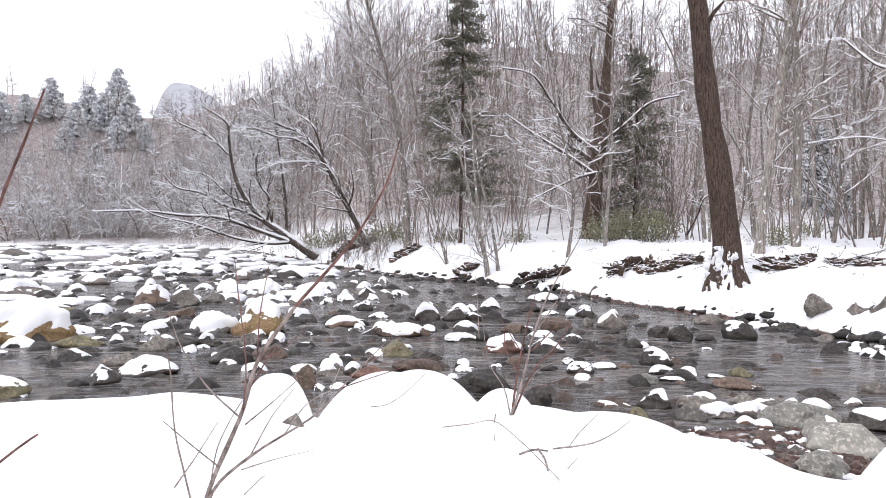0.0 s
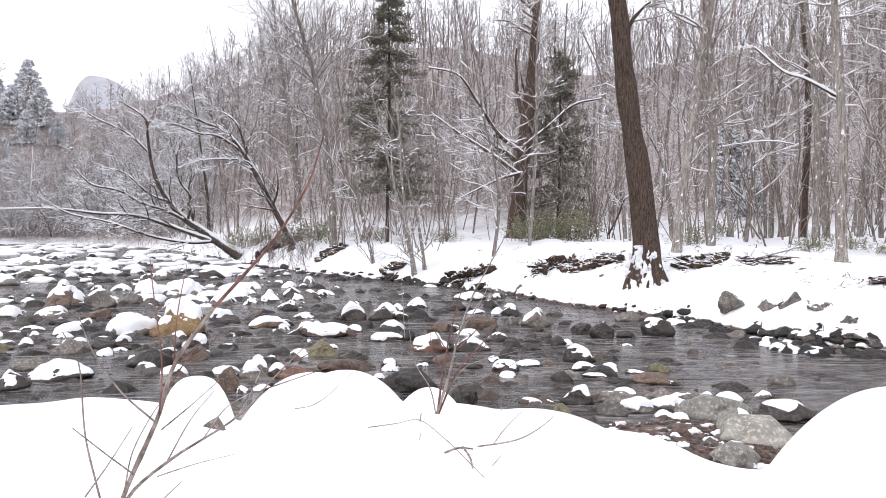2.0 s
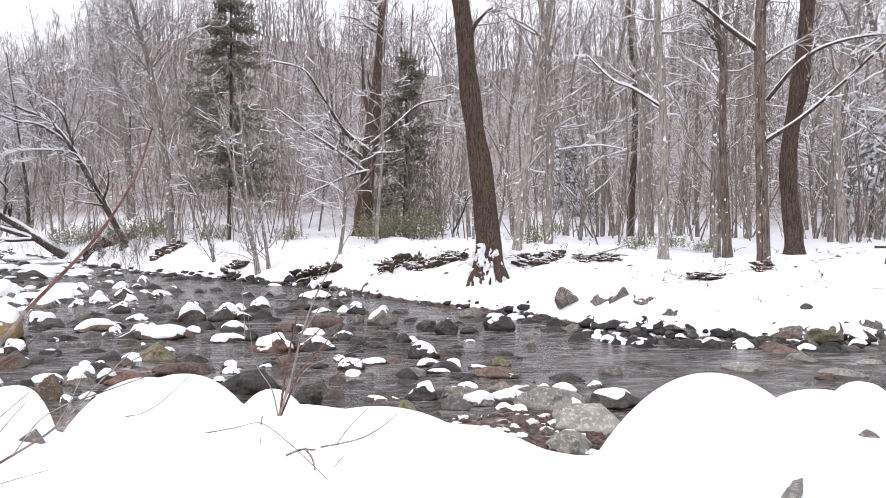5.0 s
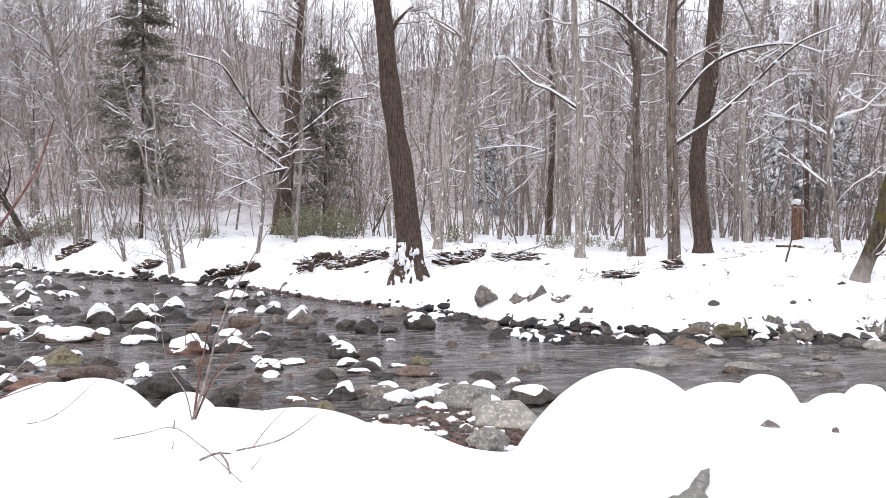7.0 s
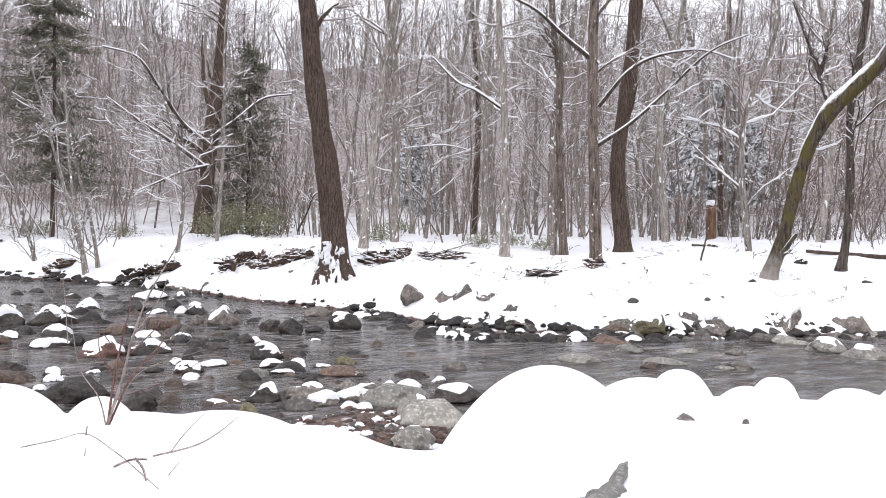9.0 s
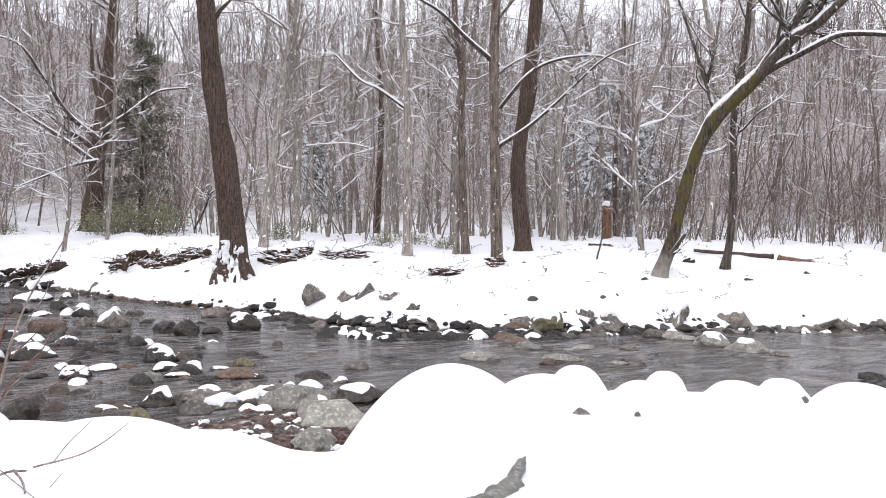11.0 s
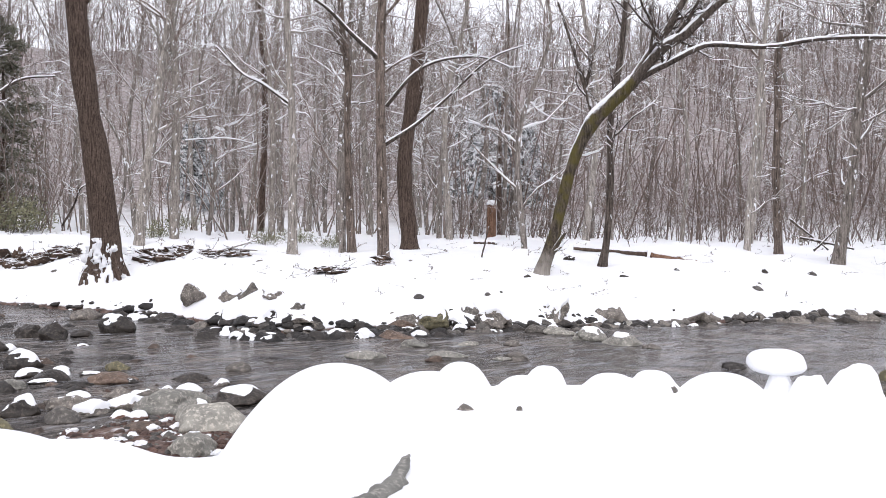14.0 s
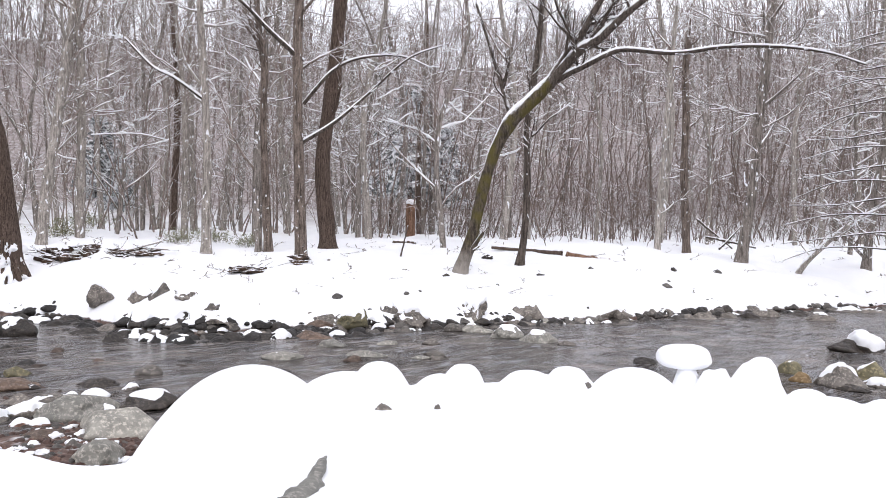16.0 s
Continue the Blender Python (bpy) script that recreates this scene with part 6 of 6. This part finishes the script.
root_mass(6.0, 9.2, 30.5, 0.25, 0.55, 1, "dark tangle of roots in the undercut snowy bank")
root_mass(12.0, 15.4, 27.0, 0.2, 0.6, 2, "bare soil and roots in the undercut snowy bank")
root_mass(15.0, 18.6, 26.0, 0.15, 0.5, 3, "bare soil and roots in the undercut snowy bank")
root_mass(22.0, 25.6, 24.0, 0.12, 0.3, 4, "dark soil edge under the snow")
root_mass(-8.6, -5.0, 52.0, 0.3, 0.9, 5, "brushy roots at the foot of leaning trees")
root_mass(1.0, 2.5, 34.5, 0.15, 0.4, 6, "dark roots in the snowy bank")
root_mass(-3.6, -1.6, 42, 0.2, 0.5, 7, "dark roots in the snowy bank")
root_mass(34.8, 36.4, 19.3, 0.05, 0.16, 9, "dark sticks and soil on the bank")
root_mass(26.5, 29.5, 23.6, 0.05, 0.2, 10, "dark sticks and soil on the bank")
root_mass(38.9, 39.6, 20.3, 0.1, 0.25, 8, "twiggy clump at a tree's foot")


# ---- the near bank: snow-capped rocks and bare shoots ----
def capped_rock(b, d, z, w, h, name, label, tone, cap, cap_z, tilt=0):
    x, y = polar(b, d)
    if z is None:
        z = ground_at(x, y) - 0.25 * h
    v, q = stone_shape(w, w * 0.8, h, int(b * 10) + 400, 4)
    ob = tagged(quads(name, v, q, ROCKS[tone]), label, "boulder")
    ob.matrix_world = pose(x, y, z, 0, tilt, -b)
    if cap:
        c, cq = pillow(cap[0], cap[1], cap[2], int(b * 10), 4, 0.08, 2.3)
        quads("snow_cap", c + [0, 0, cap_z], cq, MAT_SNOW, ob, "mushroom-shaped cap of snow")
    return ob


# a thick mushroom of snow on a small dark rock
capped_rock(67.3, 7.66, 0.45, 0.15, 0.36, "boulder", "dark rock under a mushroom of snow on the near bank", 'd', (0.5, 0.45, 0.13), 0.445)
capped_rock(60.7, 7.25, 0.45, 0.28, 0.26, "boulder", "grey rock showing beside a pillow of snow", 'g', None, 0)
capped_rock(-11.2, 5.6, 0.5, 0.27, 0.22, "boulder", "dark grey rock showing under a pillow of snow", 'g', None, 0, -6)
capped_rock(49.9, 5.6, None, 0.05, 0.045, "stone", "tiny grey stone tip in the snow", 'g', None, 0)
capped_rock(45.9, 5.5, None, 0.13, 0.06, "stone", "grey stone tip poking out of the snow", 'g', None, 0)


def bared_edge(label, tone, *points):
    """The curved edge of a buried boulder, bare between two drifts; points: bearing, distance, half thickness."""
    line = []
    for b, d, _ in points:
        x, y = polar(b, d)
        line.append((x, y, ground_at(x, y)))
    fine = smoothline(line, 60)
    r = np.interp(np.linspace(0, 1, 60), np.linspace(0, 1, len(points)), [p[2] for p in points])
    v, q = tubes(fine[None], r[None], 14)
    axis = np.repeat(fine, 14, axis=0)
    v = axis + (v - axis) * (1 + 0.7 * grain(v * 3, 5.0, 4))[:, None] * [1, 1, 0.8]
    ob = tagged(quads("boulder", v, q, ROCKS[tone]), label, "boulder")
    return ob


bared_edge("grey edge of a boulder bared between two drifts", 'p', (33.4, 3.3, 0.01), (35.6, 3.2, 0.028), (37.8, 3.18, 0.042), (39.2, 3.24, 0.048), (40.4, 3.36, 0.05), (41.2, 3.52, 0.042), (41.7, 3.76, 0.026), (42.0, 3.98, 0.006))


def shoot(plant, bark, r0, r1, *points):
    p = smoothline(points, 22)
    rad = np.linspace(r0, r1, 22)
    rad[3::5] *= 1.18
    return quads("stem", *tubes(p[None], rad[None], 7), bark, plant)


def bud(plant, x, y, z, r):
    v, q = BALLS[2]
    return quads("bud", v * [r, r, r * 2.4] + [x, y, z], q, BARK_RED, plant)


shrub_shoots = tagged(new("bare_shrub"), "bare red-brown shoots growing out of the snow", "bare shrub", "bare shoots")
shrub_shoots.location = (-0.02, 0, 0)
shoot(shrub_shoots, BARK_STEM, 0.0068, 0.0050, (-0.651, 2.049, 1.185), (-0.641, 2.105, 1.302), (-0.571, 2.176, 1.495), (-0.538, 2.236, 1.638), (-0.439, 2.278, 1.790))
shoot(shrub_shoots, BARK_RED, 0.0050, 0.0022, (-0.439, 2.278, 1.790), (-0.286, 2.383, 1.981), (-0.186, 2.443, 2.159), (-0.141, 2.496, 2.317))
shoot(shrub_shoots, BARK_STEM, 0.0056, 0.0012, (-0.649, 2.050, 1.184), (-0.631, 2.108, 1.298), (-0.546, 2.234, 1.367), (-0.396, 2.418, 1.440), (-0.300, 2.583, 1.535), (-0.184, 2.694, 1.644))
shoot(shrub_shoots, BARK_STEM, 0.0030, 0.0012, (-0.636, 2.001, 1.218), (-0.669, 1.991, 1.369), (-0.711, 2.029, 1.492), (-0.724, 2.024, 1.671), (-0.759, 2.012, 1.754))
shoot(shrub_shoots, BARK_RED, 0.0028, 0.0010, (-0.567, 2.177, 1.503), (-0.548, 2.131, 1.655), (-0.568, 2.125, 1.842), (-0.577, 2.123, 1.936))
shoot(shrub_shoots, BARK_RED, 0.0025, 0.0009, (-0.542, 2.235, 1.621), (-0.545, 2.286, 1.764), (-0.530, 2.341, 1.912))
shoot(shrub_shoots, BARK_STEM, 0.0028, 0.0009, (-0.576, 2.175, 1.484), (-0.615, 2.008, 1.601), (-0.645, 1.893, 1.721), (-0.673, 1.883, 1.805))
shoot(shrub_shoots, BARK_STEM, 0.0022, 0.0012, (-0.617, 2.112, 1.362), (-0.649, 1.997, 1.448), (-0.686, 1.879, 1.543))
shoot(shrub_shoots, BARK_STEM, 0.0022, 0.0009, (-0.695, 1.982, 1.346), (-0.642, 1.999, 1.426), (-0.605, 2.063, 1.499))
shoot(shrub_shoots, BARK_STEM, 0.0019, 0.0009, (-0.638, 2.105, 1.318), (-0.631, 2.160, 1.412), (-0.617, 2.319, 1.484), (-0.585, 2.328, 1.520))
shoot(shrub_shoots, BARK_STEM, 0.0022, 0.0007, (-0.561, 2.179, 1.463), (-0.477, 2.148, 1.534), (-0.409, 2.162, 1.595))
shoot(shrub_shoots, BARK_STEM, 0.0022, 0.0007, (-0.561, 2.230, 1.356), (-0.510, 2.294, 1.460), (-0.455, 2.357, 1.532))
shoot(shrub_shoots, BARK_STEM, 0.0019, 0.0007, (-0.584, 2.225, 1.320), (-0.504, 2.346, 1.318), (-0.412, 2.466, 1.311))
shoot(shrub_shoots, BARK_STEM, 0.0019, 0.0009, (-0.552, 2.130, 1.279), (-0.498, 2.143, 1.330))
shoot(shrub_shoots, BARK_STEM, 0.0019, 0.0007, (-0.396, 2.418, 1.440), (-0.354, 2.374, 1.511), (-0.316, 2.379, 1.598))
shoot(shrub_shoots, BARK_RED, 0.0022, 0.0007, (-0.556, 2.211, 1.560), (-0.514, 2.242, 1.637), (-0.467, 2.252, 1.701))
shoot(shrub_shoots, BARK_RED, 0.0020, 0.0007, (-0.538, 2.236, 1.638), (-0.478, 2.301, 1.661), (-0.388, 2.369, 1.756))
shoot(shrub_shoots, BARK_RED, 0.0017, 0.0007, (-0.272, 2.586, 1.563), (-0.125, 2.697, 1.624), (0.033, 2.750, 1.637))
shoot(shrub_shoots, BARK_RED, 0.0019, 0.0007, (-0.333, 2.478, 1.508), (-0.177, 2.594, 1.543), (-0.007, 2.700, 1.584))
shoot(shrub_shoots, BARK_STEM, 0.0019, 0.0007, (-0.478, 2.301, 1.399), (-0.412, 2.314, 1.490), (-0.330, 2.327, 1.538))
sapling_shoots = tagged(new("bare_shrub"), "bare reddish sapling shoots at the snow's edge", "bare shrub", "bare shoots")
shoot(sapling_shoots, BARK_STEM, 0.0109, 0.0025, (0.478, 5.580, 0.671), (0.578, 5.570, 1.001), (0.643, 5.613, 1.261), (0.749, 5.651, 1.546), (0.897, 5.680, 1.814), (1.033, 5.707, 2.051))
shoot(sapling_shoots, BARK_RED, 0.0084, 0.0025, (0.490, 5.579, 0.691), (0.537, 5.574, 1.061), (0.604, 5.567, 1.389), (0.656, 5.561, 1.594))
shoot(sapling_shoots, BARK_RED, 0.0076, 0.0025, (0.498, 5.578, 0.700), (0.650, 5.663, 1.005), (0.846, 5.738, 1.203), (0.940, 5.723, 1.373))
shoot(sapling_shoots, BARK_RED, 0.0050, 0.0016, (0.550, 5.573, 1.000), (0.440, 5.482, 1.197), (0.427, 5.483, 1.358))
shoot(sapling_shoots, BARK_RED, 0.0050, 0.0016, (0.623, 5.616, 1.158), (0.791, 5.645, 1.319), (0.851, 5.636, 1.424))
shoot(sapling_shoots, BARK_STEM, 0.0042, 0.0016, (0.578, 5.570, 0.898), (0.718, 5.554, 1.065), (1.053, 5.398, 1.191))
shoot(sapling_shoots, BARK_STEM, 0.0050, 0.0016, (0.486, 5.579, 0.683), (0.429, 5.483, 0.915), (0.310, 5.391, 1.131), (0.262, 5.394, 1.447))
shoot(sapling_shoots, BARK_RED, 0.0042, 0.0016, (0.603, 5.618, 1.095), (0.496, 5.578, 1.265), (0.394, 5.586, 1.428))
shoot(sapling_shoots, BARK_STEM, 0.0042, 0.0016, (0.663, 5.611, 1.302), (0.830, 5.639, 1.547), (0.870, 5.633, 1.672))
shoot(sapling_shoots, BARK_RED, 0.0034, 0.0012, (0.731, 5.653, 1.090), (0.940, 5.673, 1.254), (1.149, 5.685, 1.420))
shoot(sapling_shoots, BARK_RED, 0.0034, 0.0012, (0.619, 5.566, 0.899), (0.862, 5.432, 1.006), (1.182, 5.269, 1.231))
shoot(sapling_shoots, BARK_STEM, 0.0026, 0.0012, (0.243, 5.395, 1.289), (0.230, 5.395, 1.526), (0.214, 5.396, 1.723))
snow_twigs = tagged(new("twigs"), "thin dead twigs sticking out of the snow", "twigs", "bare shoots")
shoot(snow_twigs, BARK_STEM, 0.0037, 0.0019, (-0.011, 5.060, 0.745), (0.172, 4.997, 0.783), (0.320, 4.910, 0.823), (0.430, 4.278, 0.855), (0.477, 3.891, 0.873), (0.523, 3.521, 0.884))
shoot(snow_twigs, BARK_STEM, 0.0043, 0.0031, (0.317, 4.870, 0.825), (0.328, 4.929, 0.862))
shoot(snow_twigs, BARK_STEM, 0.0050, 0.0019, (0.608, 4.317, 0.810), (0.830, 4.402, 0.816), (1.000, 4.592, 0.823), (1.286, 5.286, 0.743))
shoot(snow_twigs, BARK_STEM, 0.0031, 0.0019, (0.704, 4.364, 0.807), (0.831, 4.687, 0.816), (1.090, 5.411, 0.760))
shoot(snow_twigs, BARK_STEM, 0.0062, 0.0043, (0.391, 4.041, 0.856), (0.469, 4.073, 0.871), (0.551, 4.123, 0.851))
shoot(snow_twigs, BARK_STEM, 0.0056, 0.0037, (0.490, 4.050, 0.883), (0.505, 3.887, 0.874), (0.498, 3.727, 0.866))
shoot(snow_twigs, BARK_STEM, 0.0031, 0.0019, (0.286, 4.431, 0.823), (0.293, 4.490, 0.847))
shoot(snow_twigs, BARK_STEM, 0.0037, 0.0019, (-1.498, 10.857, -0.378), (-0.567, 5.812, 0.710), (-0.351, 5.749, 0.784), (-0.136, 5.898, 0.953))
shoot(snow_twigs, BARK_STEM, 0.0025, 0.0012, (0.601, 3.772, 0.860), (0.666, 3.863, 0.890))
edge_shoot = tagged(new("bare_shrub"), "single red shoot rising in front of the river", "bare shrub", "bare shoots")
shoot(edge_shoot, BARK_RED, 0.0037, 0.0022, (-0.997, 1.617, 1.926), (-0.962, 1.639, 2.081), (-0.925, 1.660, 2.203), (-0.892, 1.678, 2.315))
budding_twig = tagged(new("twigs"), "short twig with a swelling bud over the snow", "twigs", "bare shoots")
shoot(budding_twig, BARK_RED, 0.0025, 0.0019, (-0.842, 1.361, 1.568), (-0.808, 1.381, 1.600), (-0.780, 1.397, 1.623), (-0.766, 1.405, 1.633))
